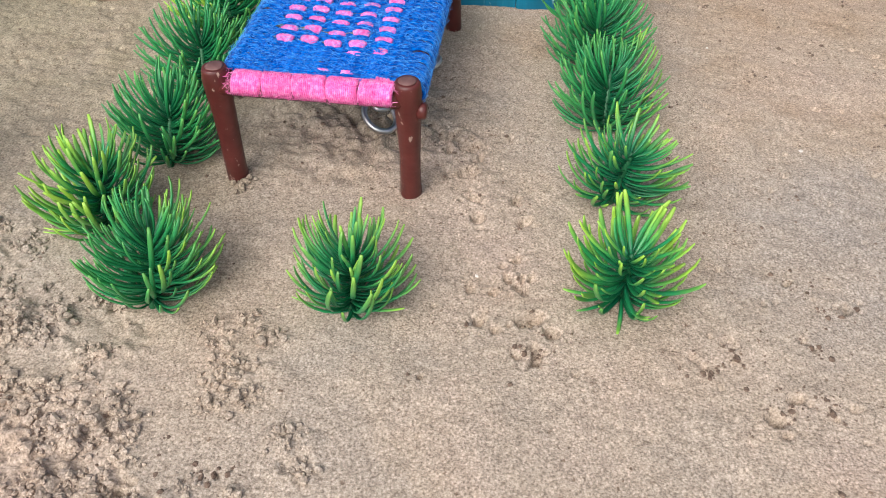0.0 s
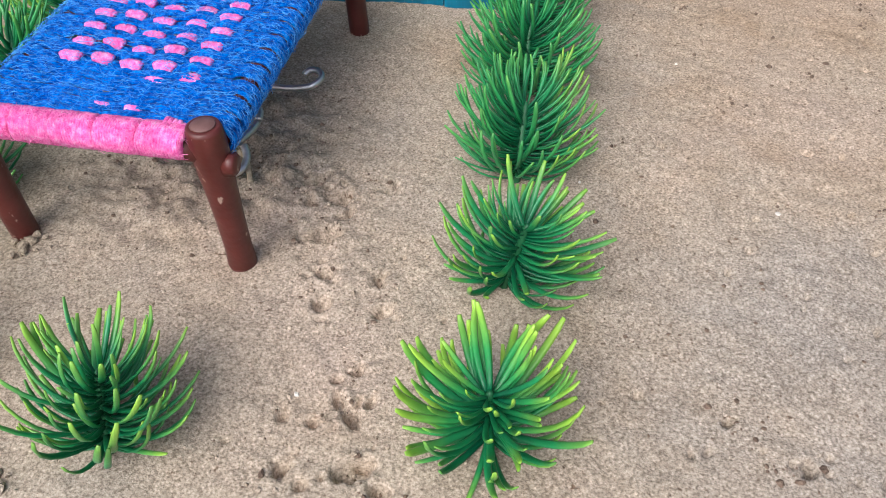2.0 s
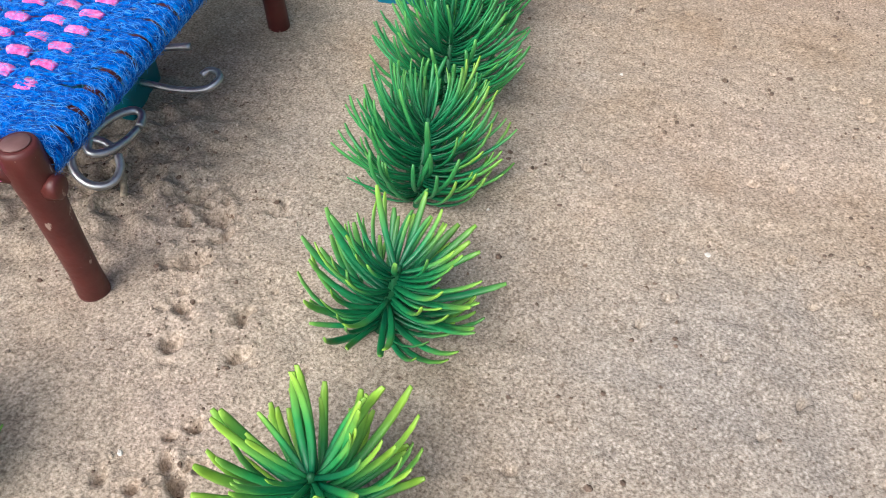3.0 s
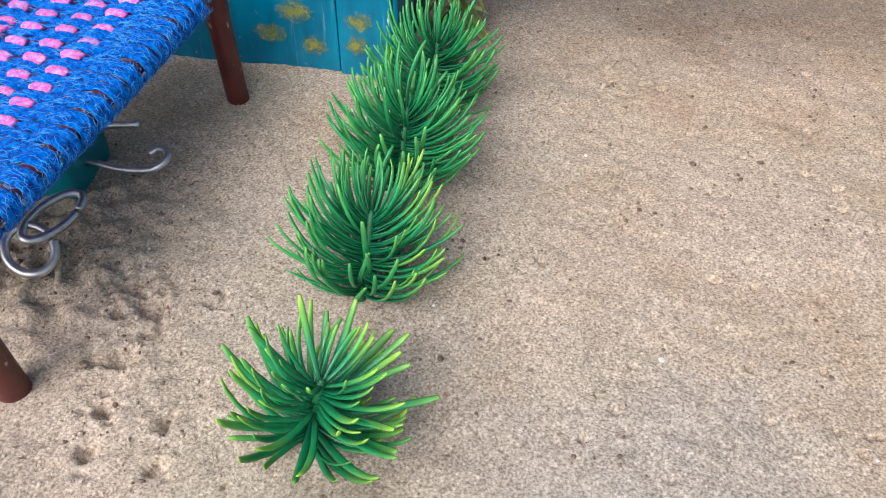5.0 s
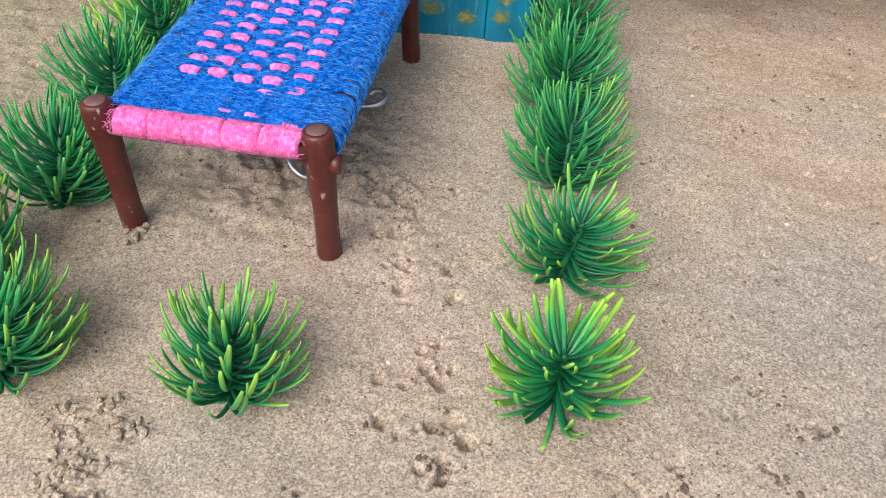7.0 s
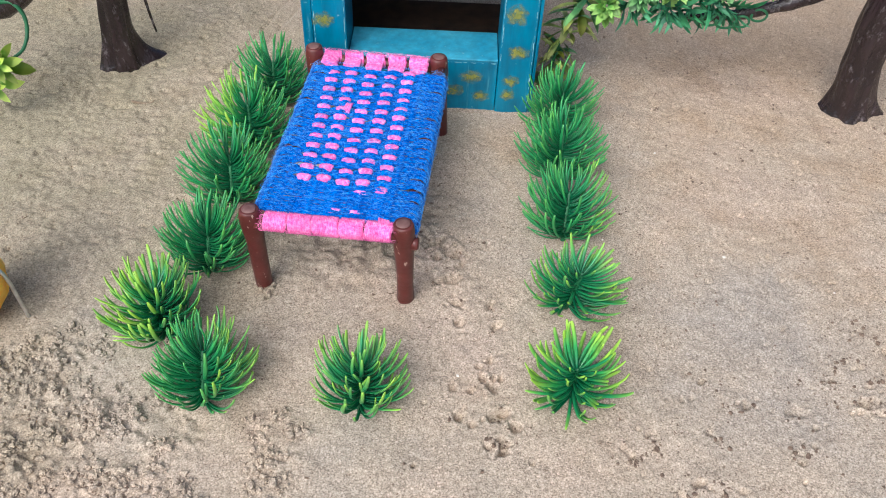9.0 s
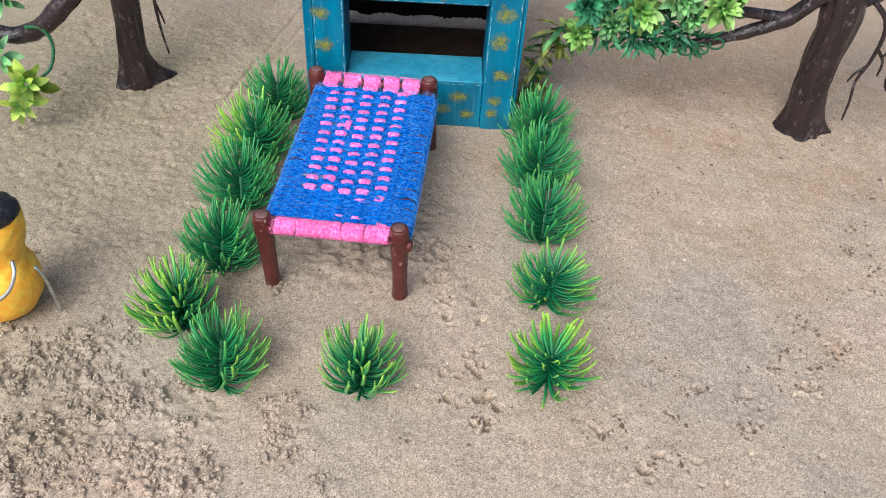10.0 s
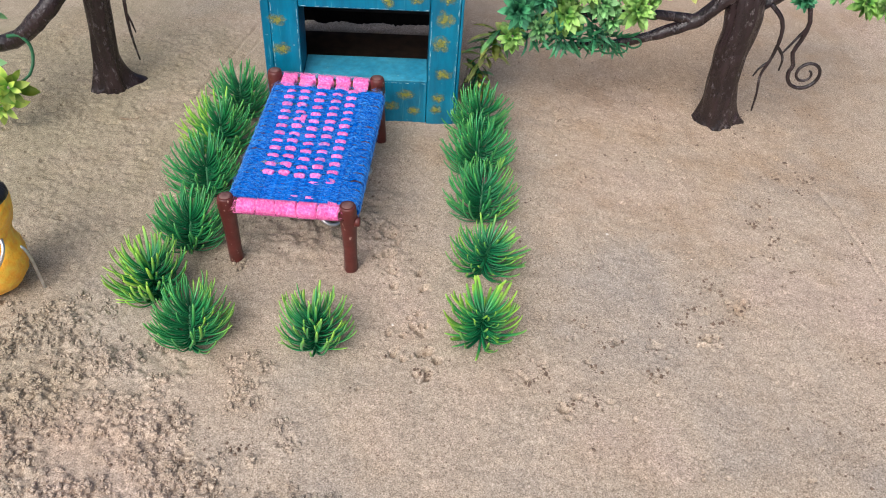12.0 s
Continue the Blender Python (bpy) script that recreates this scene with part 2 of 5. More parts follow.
def make_plain(name, low, high, scale, rough=0.5, metal=0.0, relief=0.3, depth=0.001):
    m, nt, bs = blank(name)
    n = noise_node(nt, scale, 4)
    c = ramp(nt, n.outputs["Fac"], [(0.3, low), (0.7, high)])
    nt.links.new(c.outputs["Color"], bs.inputs["Base Color"])
    bs.inputs["Roughness"].default_value, bs.inputs["Metallic"].default_value = rough, metal
    bump(nt, bs, n.outputs["Fac"], relief, depth)
    return m


SAND_A, SAND_B, SAND_C = (0.435, 0.380, 0.330), (0.510, 0.424, 0.340), (0.550, 0.442, 0.368)
sand = make_sand()
crumb_sand = make_plain("crumbled_sand", (0.34, 0.27, 0.19), (0.52, 0.43, 0.31), 500.0, 0.95, 0.0, 0.8, 0.001)
damp_and_shade = make_plain("damp_and_shade", (0.085, 0.054, 0.038), (0.23, 0.16, 0.115), 500.0, 0.9, 0.0, 0.8, 0.001)
needle_green = make_needle("needle_green", (0.0085, 0.116, 0.046), (0.030, 0.240, 0.073), (0.13, 0.40, 0.075), 0.90)
needle_tipped = make_needle("needle_tipped", (0.0075, 0.110, 0.047), (0.027, 0.235, 0.077), (0.30, 0.54, 0.06), 0.80)
needle_yellow = make_needle("needle_yellow", (0.009, 0.130, 0.060), (0.038, 0.275, 0.070), (0.34, 0.58, 0.06), 0.68)
stem_green = make_plain("stem_green", (0.01, 0.08, 0.03), (0.02, 0.14, 0.05), 80.0, 0.5)
leaf_green = make_leaf("leaf_green", (0.020, 0.20, 0.085), (0.30, 0.64, 0.26))
leaf_yellow = make_leaf("leaf_yellow", (0.16, 0.46, 0.06), (0.60, 0.78, 0.16))
leaf_teal = make_leaf("leaf_teal", (0.012, 0.15, 0.085), (0.12, 0.46, 0.24))
leaf_lime = make_leaf("leaf_lime", (0.10, 0.38, 0.08), (0.42, 0.72, 0.20))
leaf_olive = make_leaf("leaf_olive", (0.20, 0.36, 0.08), (0.60, 0.66, 0.22))
wool_blue = make_wool("wool_blue", (0.0, 0.022, 0.16), (0.001, 0.112, 0.56), (0.016, 0.30, 0.90))
wool_pink = make_wool("wool_pink", (0.72, 0.05, 0.31), (0.97, 0.19, 0.55), (1.0, 0.55, 0.82))
fuzz_blue = make_plain("fuzz_blue", (0.006, 0.14, 0.58), (0.14, 0.46, 0.93), 260.0, 0.9)
fuzz_pink = make_plain("fuzz_pink", (0.92, 0.15, 0.48), (1.0, 0.36, 0.66), 90.0, 0.9)
brown_paint = make_brown_paint()
leg_end = make_plain("leg_end", (0.10, 0.04, 0.035), (0.19, 0.10, 0.09), 150.0, 0.5)
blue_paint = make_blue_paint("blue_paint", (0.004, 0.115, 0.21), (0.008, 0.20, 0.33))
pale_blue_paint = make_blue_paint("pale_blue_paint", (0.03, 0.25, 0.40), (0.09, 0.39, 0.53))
pale_chip = make_plain("pale_chip", (0.20, 0.42, 0.48), (0.42, 0.60, 0.64), 300.0, 0.6)
mustard = make_dab()
black_cloth = make_plain("black_cloth", (0.006, 0.006, 0.007), (0.016, 0.015, 0.016), 300.0, 0.95)
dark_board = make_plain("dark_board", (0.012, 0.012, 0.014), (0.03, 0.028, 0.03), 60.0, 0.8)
floor_shade = make_plain("floor_shade", (0.030, 0.017, 0.011), (0.075, 0.042, 0.028), 70.0, 0.8)
bark = make_bark()
teal_plastic = make_plain("teal_plastic", (0.0, 0.12, 0.16), (0.01, 0.22, 0.26), 40.0, 0.35)
wire_metal = make_plain("wire_metal", (0.50, 0.51, 0.52), (0.78, 0.79, 0.80), 150.0, 0.40, 1.0, 0.2, 0.0005)
peanut_yellow = make_plain("peanut_yellow", (1.0, 0.42, 0.02), (1.0, 0.66, 0.08), 150.0, 0.40, 0.0, 0.55, 0.002)
cap_black = make_plain("cap_black", (0.006, 0.006, 0.008), (0.03, 0.028, 0.03), 200.0, 0.35, 0.0, 0.8, 0.002)
dry_leaf = make_plain("dry_leaf", (0.16, 0.11, 0.07), (0.30, 0.22, 0.15), 200.0, 0.9)
pale_grit = make_plain("pale_grit", (0.55, 0.50, 0.44), (0.80, 0.76, 0.70), 400.0, 0.8)


# ---- building helpers ----
def part(name, bm, material, parent, label="", smooth=True):
    """Links a bmesh as one mesh object under a thing or a part."""
    me = bpy.data.meshes.new(name)
    bm.to_mesh(me)
    bm.free()
    return piece(name, shaded(me, material, smooth), parent, None, label)


def shaded(me, material, smooth=True):
    for mt in material if isinstance(material, (list, tuple)) else (material,):
        me.materials.append(mt)
    if smooth:
        me.polygons.foreach_set("use_smooth", [True] * len(me.polygons))
    return me


def piece(name, me, parent, m=None, label=""):
    ob = new(name, me)
    ob.parent = parent
    if m is not None:
        ob.matrix_basis = m
    return tagged(ob, label)


def thing(name, m, label, category, group=""):
    ob = new(name)
    ob.empty_display_size = 0.01
    ob.matrix_basis = m
    return tagged(ob, label, category, group)


def tube(bm, pts, radii, sides=8, mat=0, flat=1.0, rough=0.0, uv=None, twist=0.0, across=None):
    """A closed tube along a line of points; radii a number or one for each point; rough: uneven skin."""
    pts = [Vector(p) for p in pts]
    n = len(pts)
    if isinstance(radii, (int, float)):
        radii = [radii] * n
    tans = [(pts[min(i + 1, n - 1)] - pts[max(i - 1, 0)]).normalized() for i in range(n)]
    side = Vector(across) if across else tans[0].orthogonal().normalized()
    rings = []
    for i, (p, t, r) in enumerate(zip(pts, tans, radii)):
        side = (side - t * side.dot(t)).normalized()
        up = t.cross(side)
        ring = []
        for k in range(sides):
            a = 2 * math.pi * k / sides + twist * i
            q = 1.0
            if rough:
                q += rough * noise.noise((p + side * (math.cos(a) * r * 2) + up * (math.sin(a) * r * 2)) * (0.7 / max(radii)))
            ring.append(bm.verts.new(p + side * (math.cos(a) * r * q) + up * (math.sin(a) * r * q * flat)))
        rings.append(ring)
    faces = []
    for i in range(n - 1):
        for k in range(sides):
            f = bm.faces.new((rings[i][k], rings[i][(k + 1) % sides], rings[i + 1][(k + 1) % sides], rings[i + 1][k]))
            faces.append((f, i))
    ends = [bm.faces.new(rings[0][::-1]), bm.faces.new(rings[-1])]
    for f in ends + [f for f, _ in faces]:
        f.material_index = mat
    if uv is not None:
        row = {v: i / (n - 1) for i, ring in enumerate(rings) for v in ring}
        for f in ends + [f for f, _ in faces]:
            for lp in f.loops:
                lp[uv].uv = (0.5, row[lp.vert])
    return rings


def lathe(bm, profile, sides=20, axis=None, wobble=0.0, mat=0):
    """Rings of (radius, height), turned about the upright or about a line of points."""
    rings = []
    for i, (r, z) in enumerate(profile):
        c = axis[i] if axis else Vector((0, 0, 0))
        ring = []
        for k in range(sides):
            a = 2 * math.pi * k / sides
            d = Vector((math.cos(a), math.sin(a), 0))
            q = 1 + wobble * noise.noise((d * r * 2 + Vector((0, 0, z)) + c) * 90)
            ring.append(bm.verts.new(c + d * r * q + Vector((0, 0, z))))
        rings.append(ring)
    for a, b in zip(rings, rings[1:]):
        for k in range(sides):
            bm.faces.new((a[k], a[(k + 1) % sides], b[(k + 1) % sides], b[k])).material_index = mat
    bm.faces.new(rings[0][::-1]).material_index = mat
    bm.faces.new(rings[-1]).material_index = mat
    return rings


def block(bm, lo, hi, bevel=0.0, segs=2):
    """A board from corner to corner with eased edges."""
    made = bmesh.ops.create_cube(bm, size=1.0)["verts"]
    for v in made:
        v.co = Vector([lo[i] + (v.co[i] + 0.5) * (hi[i] - lo[i]) for i in range(3)])
    if bevel:
        edges = list({e for v in made for e in v.link_edges})
        bmesh.ops.bevel(bm, geom=edges, offset=bevel, segments=segs, affect="EDGES", profile=0.6)


def smooth_line(pts, n=8):
    """A soft line through the points."""
    pts = [Vector(p) for p in pts]
    out = []
    for i in range(len(pts) - 1):
        p0, p1, p2, p3 = pts[max(i - 1, 0)], pts[i], pts[i + 1], pts[min(i + 2, len(pts) - 1)]
        for k in range(n):
            t = k / n
            out.append(0.5 * ((2 * p1) + (p2 - p0) * t + (2 * p0 - 5 * p1 + 4 * p2 - p3) * t * t + (3 * p1 - p0 - 3 * p2 + p3) * t ** 3))
    return out + [pts[-1]]


def taper(n, a, b, power=1.0):
    return [a + (b - a) * (i / (n - 1)) ** power for i in range(n)]


# ---- ground ----
TABLE = np.random.RandomState(7).rand(256, 256)


def vnoise(x, y, step, seed=0):
    """Smooth noise between 0 and 1 with blobs of about one step."""
    gx, gy = x / step + 37.7 * seed, y / step + 91.3 * seed
    ix, iy = np.floor(gx).astype(int), np.floor(gy).astype(int)
    fx, fy = gx - ix, gy - iy
    fx, fy = fx * fx * (3 - 2 * fx), fy * fy * (3 - 2 * fy)
    at = lambda a, b: TABLE[a % 256, b % 256]
    return (at(ix, iy) * (1 - fx) + at(ix + 1, iy) * fx) * (1 - fy) + (at(ix, iy + 1) * (1 - fx) + at(ix + 1, iy + 1) * fx) * fy


# Small prints and holes pressed into the damp sand: x, y, radius, depth.
PITS = [
    (0.042, 0.283, 4, 6), (0.043, 0.263, 6, 5), (0.046, 0.314, 6, 4), (0.043, 0.334, 6, 4), (0.018, 0.334, 7, 4),
    (0.021, 0.316, 7, 4), (0.013, 0.357, 7, 6), (0.013, 0.387, 8, 5), (-0.001, 0.396, 8, 4), (0.040, 0.393, 6, 3),
    (0.022, 0.377, 5, 3), (0.036, 0.270, 5, 4), (0.017, 0.261, 5, 4), (0.021, 0.238, 6, 4), (0.047, 0.239, 6, 5),
    (0.057, 0.232, 6, 4), (0.049, 0.215, 5, 5), (-0.006, 0.200, 3, 6), (0.184, 0.274, 3, 5), (0.211, 0.256, 4, 4),
    (0.157, 0.184, 6, 6), (0.243, 0.253, 6, 4), (0.291, 0.261, 6, 6), (0.327, 0.298, 6, 5), (-0.127, 0.136, 5, 4),
]

# Dark crumbly prints on the open side of the yard: x, y.
MARKS = [
    (0.285, 0.295), (0.207, 0.253), (0.184, 0.228), (0.167, 0.194), (0.130, 0.210), (0.241, 0.221), (0.440, 0.518), (0.458, 0.489),
    (0.389, 0.444), (0.374, 0.412), (0.389, 0.388), (0.377, 0.367), (0.309, 0.320), (0.306, 0.279), (0.268, 0.277), (0.387, 0.417),
    (0.422, 0.489), (0.185, 0.193), (0.146, 0.224), (0.049, 0.217), (0.201, 0.585), (-0.110, 0.117), (-0.197, 0.179),
    (-0.094, 0.145), (0.291, 0.261), (0.327, 0.298), (0.157, 0.184),
]


def scattered_pits():
    """Each print breaks up into a few uneven dents, in metres."""
    rnd = random.Random(31)
    out = []
    for px, py, r, d in PITS:
        out.append((px, py, r * 0.00070, d * 0.0010))
        for _ in range(rnd.choice((0, 0, 1, 2))):
            a, q = rnd.uniform(0, 6.28), r * 0.001 * rnd.uniform(0.8, 2.4)
            out.append((px + q * math.cos(a), py + q * math.sin(a), r * 0.001 * rnd.uniform(0.25, 0.5), d * 0.001 * rnd.uniform(0.4, 0.9)))
    for px, py in MARKS:
        for _ in range(4):
            out.append((px + rnd.gauss(0, 0.0065), py + rnd.gauss(0, 0.005), rnd.uniform(0.0012, 0.0024), rnd.uniform(0.0009, 0.0024)))
    for _ in range(130):
        out.append((rnd.uniform(0.13, 0.48), rnd.uniform(0.12, 0.70), rnd.uniform(0.0010, 0.0021), rnd.uniform(0.0010, 0.0024)))
    for _ in range(150):
        out.append((rnd.uniform(-0.44, -0.17), rnd.uniform(0.34, 0.76), rnd.uniform(0.0012, 0.0040), rnd.uniform(0.0006, 0.0018)))
    for _ in range(12):
        out.append((rnd.gauss(0.035, 0.03), rnd.uniform(0.12, 0.42), rnd.uniform(0.0010, 0.0020), rnd.uniform(0.0012, 0.0030)))
    return out


PITS_ALL = scattered_pits()


def fade(x, y):
    """One within the yard, falling smoothly to nothing round it."""
    dx = np.maximum(np.maximum(-0.42 - x, x - 0.47), 0)
    dy = np.maximum(np.maximum(0.06 - y, y - 0.75), 0)
    return np.exp(-(dx ** 2 + dy ** 2) / 0.0022)


def clods(x, y):
    """How broken up the sand is: the trampled stretch beside the yellow figure."""
    edge = np.clip((-0.074 - x - 0.80 * (y - 0.165)) / 0.11 + 1.8 * (vnoise(x, y, 0.035, 5) - 0.5) + 1.0 * (vnoise(x, y, 0.012, 18) - 0.5), 0, 1)
    return edge * np.clip((0.315 - y) / 0.05, 0, 1) * fade(x, y)


def ground_height(x, y):
    x, y = np.atleast_1d(np.asarray(x, float)), np.atleast_1d(np.asarray(y, float))
    near = np.exp(-((x - 0.05) ** 2 + (y - 0.45) ** 2) / 1.2)
    left = np.clip((-0.16 - x) / 0.06, 0, 1) * np.clip((y - 0.30) / 0.06, 0, 1) * (0.3 + vnoise(x, y, 0.05, 19))   # scuffed ground by the far tree
    h = near * (0.0035 * (vnoise(x, y, 0.11, 1) - 0.5) + fade(x, y) * (0.0020 * (vnoise(x, y, 0.035, 2) - 0.5) + (0.0010 + 0.0009 * left) * (vnoise(x, y, 0.010, 3) - 0.5) + (0.0006 + 0.0013 * left) * (vnoise(x, y, 0.0045, 4) - 0.5) + 0.0004 * (vnoise(x, y, 0.0025, 21) - 0.5)))
    c = clods(x, y)
    rough = vnoise(x, y, 0.022, 6) * 0.20 + vnoise(x, y, 0.0068, 7) * 0.42 + vnoise(x, y, 0.0034, 17) * 0.38
    lump = np.clip((rough - 0.46) / 0.08, 0, 1)
    c = c * (0.25 + 0.75 * np.clip((vnoise(x, y, 0.026, 22) * 0.7 + vnoise(x, y, 0.011, 23) * 0.3 - 0.36) / 0.16, 0, 1))   # clusters with flatter sand between
    h = h + c * (0.0021 * lump + 0.008 * np.clip(rough - 0.5, 0, 1) - 0.014 * np.clip(0.42 - rough, 0, 1) + 0.0030 * (vnoise(x, y, 0.0045, 14) - 0.5))
    # loose patches beneath and beside the bed
    under = np.exp(-(((x + 0.055) / 0.055) ** 2 + ((y - 0.41) / 0.05) ** 2)) + np.exp(-(((x - 0.025) / 0.030) ** 2 + ((y - 0.33) / 0.07) ** 2)) * 0.12
    loose = vnoise(x, y, 0.009, 8) * 0.6 + vnoise(x, y, 0.0048, 15) * 0.4
    h = h + under * 0.016 * np.clip(loose - 0.5, -0.3, 1)
    for px, py, r, d in PITS_ALL:
        near_pit = (abs(x - px) < 4 * r) & (abs(y - py) < 4 * r)
        xx, yy = x[near_pit], y[near_pit]
        q = np.hypot((xx - px) * (1 + 0.35 * math.sin(px * 900)), yy - py) * (0.30 + 1.0 * vnoise(xx, yy, 0.0042, 9) + 0.75 * vnoise(xx, yy, 0.0024, 25)) / r
        h[near_pit] += -1.7 * d * np.exp(-(q ** 3) * 1.2) * (0.55 + 0.9 * vnoise(xx, yy, 0.0028, 24)) + 0.35 * d * np.exp(-((q - 1.5) ** 2) * 4) * (vnoise(xx, yy, 0.004, 16) - 0.15)
    # two wheel scratches running past the house, and a crack in the crust
    for ax, ay, bx, by, d in ((-0.219, 0.585, -0.150, 0.85, 0.0022), (-0.200, 0.60, -0.135, 0.83, 0.0015), (0.463, 0.472, 0.478, 0.329, 0.0014), (0.117, 0.12, 0.143, 0.172, 0.0014)):
        ux, uy = bx - ax, by - ay
        ln = math.hypot(ux, uy)
        s = ((x - ax) * ux + (y - ay) * uy) / ln
        w = ((x - ax) * uy - (y - ay) * ux) / ln + 0.006 * (vnoise(s, s * 0, 0.03, 11) - 0.5)
        h = h - d * np.exp(-((w / 0.0022) ** 2)) * ((s > 0) & (s < ln)) * (0.4 + vnoise(x, y, 0.012, 12))
    return h


def spread(fine_lo, fine_hi, step, far, grow=1.16):
    mid_line = list(np.arange(fine_lo, fine_hi + step / 2, step))
    out, d = [], step
    v = fine_hi
    while v < far:
        d *= grow
        v += d
        out.append(v)
    low, d, v = [], step, fine_lo
    while v > -far:
        d *= grow
        v -= d
        low.append(v)
    return np.array(low[::-1] + mid_line + out)


def build_ground():
    xs, ys = spread(-0.43, 0.48, 0.00115, 60.0, 1.12), spread(0.06, 0.77, 0.00115, 60.0, 1.12)
    gx, gy = np.meshgrid(xs, ys)
    co = np.stack([gx, gy, ground_height(gx, gy)], -1).reshape(-1, 3)
    nx, ny = len(xs), len(ys)
    i = (np.arange(ny - 1)[:, None] * nx + np.arange(nx - 1)[None]).ravel()
    quads = np.stack([i, i + 1, i + 1 + nx, i + nx], -1)
    me = bpy.data.meshes.new("ground")
    me.vertices.add(len(co))
    me.vertices.foreach_set("co", co.ravel())
    me.loops.add(quads.size)
    me.loops.foreach_set("vertex_index", quads.ravel())
    me.polygons.add(len(quads))
    me.polygons.foreach_set("loop_start", np.arange(0, quads.size, 4))
    me.update(calc_edges=True)
    tagged(new("ground", shaded(me, sand)), "pinkish beige damp sand with small prints and crumbs", "ground", kind="structure")


build_ground()


def crumbs(name, places, material, label, sizes, sunk=0.35):
    """Loose lumps of sand, joined: nobody could count them. Each place is x, y and how high it lies on others."""
    rnd = random.Random(3)
    vs, fs = [], []
    ico = bmesh.new()
    bmesh.ops.create_icosphere(ico, subdivisions=1, radius=1.0)
    ico.verts.index_update()
    bv, bf = [v.co.copy() for v in ico.verts], [[v.index for v in f.verts] for f in ico.faces]
    ico.free()
    levels = ground_height([p[0] for p in places], [p[1] for p in places])
    for (x, y, heap), level in zip(places, levels):
        s = (sizes[0] + (sizes[1] - sizes[0]) * rnd.random() ** 1.8) * rnd.choice((0.7, 0.9, 1.0, 1.2))
        z = float(level) + s * sunk + heap
        sq, rot = (rnd.uniform(0.7, 1.3), rnd.uniform(0.7, 1.3), rnd.uniform(0.6, 0.95)), Euler([rnd.uniform(0, 6) for _ in range(3)]).to_matrix()
        k = len(vs)
        for v in bv:
            q = rot @ (v * (1 + rnd.uniform(-0.32, 0.32)))
            vs.append((x + q.x * s * sq[0], y + q.y * s * sq[1], z + q.z * s * sq[2]))
        fs += [[k + j for j in f] for f in bf]
    me = bpy.data.meshes.new(name)
    me.from_pydata(vs, [], fs)
    tagged(new(name, shaded(me, material, smooth=False)), label, "sand", kind="stuff")


def crumb_places():
    rnd = random.Random(11)
    out = []
    heaps = 0
    while heaps < 1050:
        x, y = rnd.uniform(-0.46, -0.02), rnd.uniform(0.05, 0.33)
        if rnd.random() < float(clods(x, y)) * (0.15 + 0.9 * max(0.0, float(vnoise(np.array(x), np.array(y), 0.026, 22)) - 0.3)):
            heaps += 1
            wide, n = rnd.uniform(0.0022, 0.0055), rnd.randrange(6, 26)
            for _ in range(n):
                dx, dy = rnd.gauss(0, wide), rnd.gauss(0, wide * 0.8)
                out.append((x + dx, y + dy, max(0.0, 0.0012 * rnd.random() * (1 - math.hypot(dx, dy) / (2 * wide)))))
    for _ in range(30):
        out.append((rnd.gauss(-0.119, 0.0045), rnd.gauss(0.339, 0.0035), rnd.uniform(0, 0.001)))
    return out


def grit_places():
    rnd = random.Random(12)
    out = []
    for px, py, r, d in PITS:
        for _ in range(int(r * 1.3)):
            a, q = rnd.uniform(0, 6.28), r * 0.001 * rnd.uniform(1.0, 2.3)
            out.append((px + q * math.cos(a), py + q * math.sin(a), 0.0))
    for _ in range(500):
        out.append((rnd.gauss(-0.045, 0.05), rnd.gauss(0.40, 0.045), 0.0))
    for _ in range(260):
        out.append((rnd.gauss(0.028, 0.025), rnd.gauss(0.32, 0.06), 0.0))
    for _ in range(700):
        out.append((rnd.uniform(-0.4, 0.55), rnd.uniform(0.1, 0.8), -0.0002))
    return out


crumbs("sand_crumbs", crumb_places(), sand, "crumbled lumps of damp beige sand", (0.0005, 0.0025))
crumbs("loose_grains", grit_places(), sand, "loose coarse grains scattered over the sand", (0.0003, 0.0010))


def damp_and_shade_places():
    rnd = random.Random(17)
    out = []
    # dark crumbs in the pits also put the hollows' shade into colour
    for px, py, r, d in PITS:
        for _ in range(rnd.choice((2, 4, 6))):
            out.append((px + rnd.gauss(0, r * 0.0009), py + rnd.gauss(0, r * 0.0010)))
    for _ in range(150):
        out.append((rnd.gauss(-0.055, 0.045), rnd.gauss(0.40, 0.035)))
    for _ in range(20):
        out.append((rnd.gauss(0.035, 0.022), rnd.uniform(0.16, 0.44)))
    for _ in range(110):
        out.append((rnd.uniform(-0.35, -0.10), rnd.uniform(0.10, 0.28)))
    for _ in range(330):
        out.append((rnd.uniform(0.13, 0.55), rnd.uniform(0.14, 0.74)))
    for _ in range(34):
        cx, cy = rnd.uniform(0.13, 0.50), rnd.uniform(0.12, 0.70)
        for _ in range(rnd.randrange(6, 18)):
            out.append((cx + rnd.gauss(0, 0.010), cy + rnd.gauss(0, 0.006)))
    for _ in range(60):
        out.append((rnd.uniform(-0.45, -0.16), rnd.uniform(0.34, 0.80)))
    return [(x, y, 0.0) for x, y in out]


def mark_places():
    """Each print on the open side leaves a small scatter of dark crumbs."""
    rnd = random.Random(19)
    out = []
    for px, py in MARKS:
        for _ in range(rnd.choice((7, 11, 16))):
            out.append((px + rnd.gauss(0, 0.0085), py + rnd.gauss(0, 0.0055), 0.0))
        for _ in range(rnd.choice((2, 4, 6))):
            out.append((px + rnd.gauss(0, 0.0022), py + rnd.gauss(0, 0.0018), 0.0))
    return out


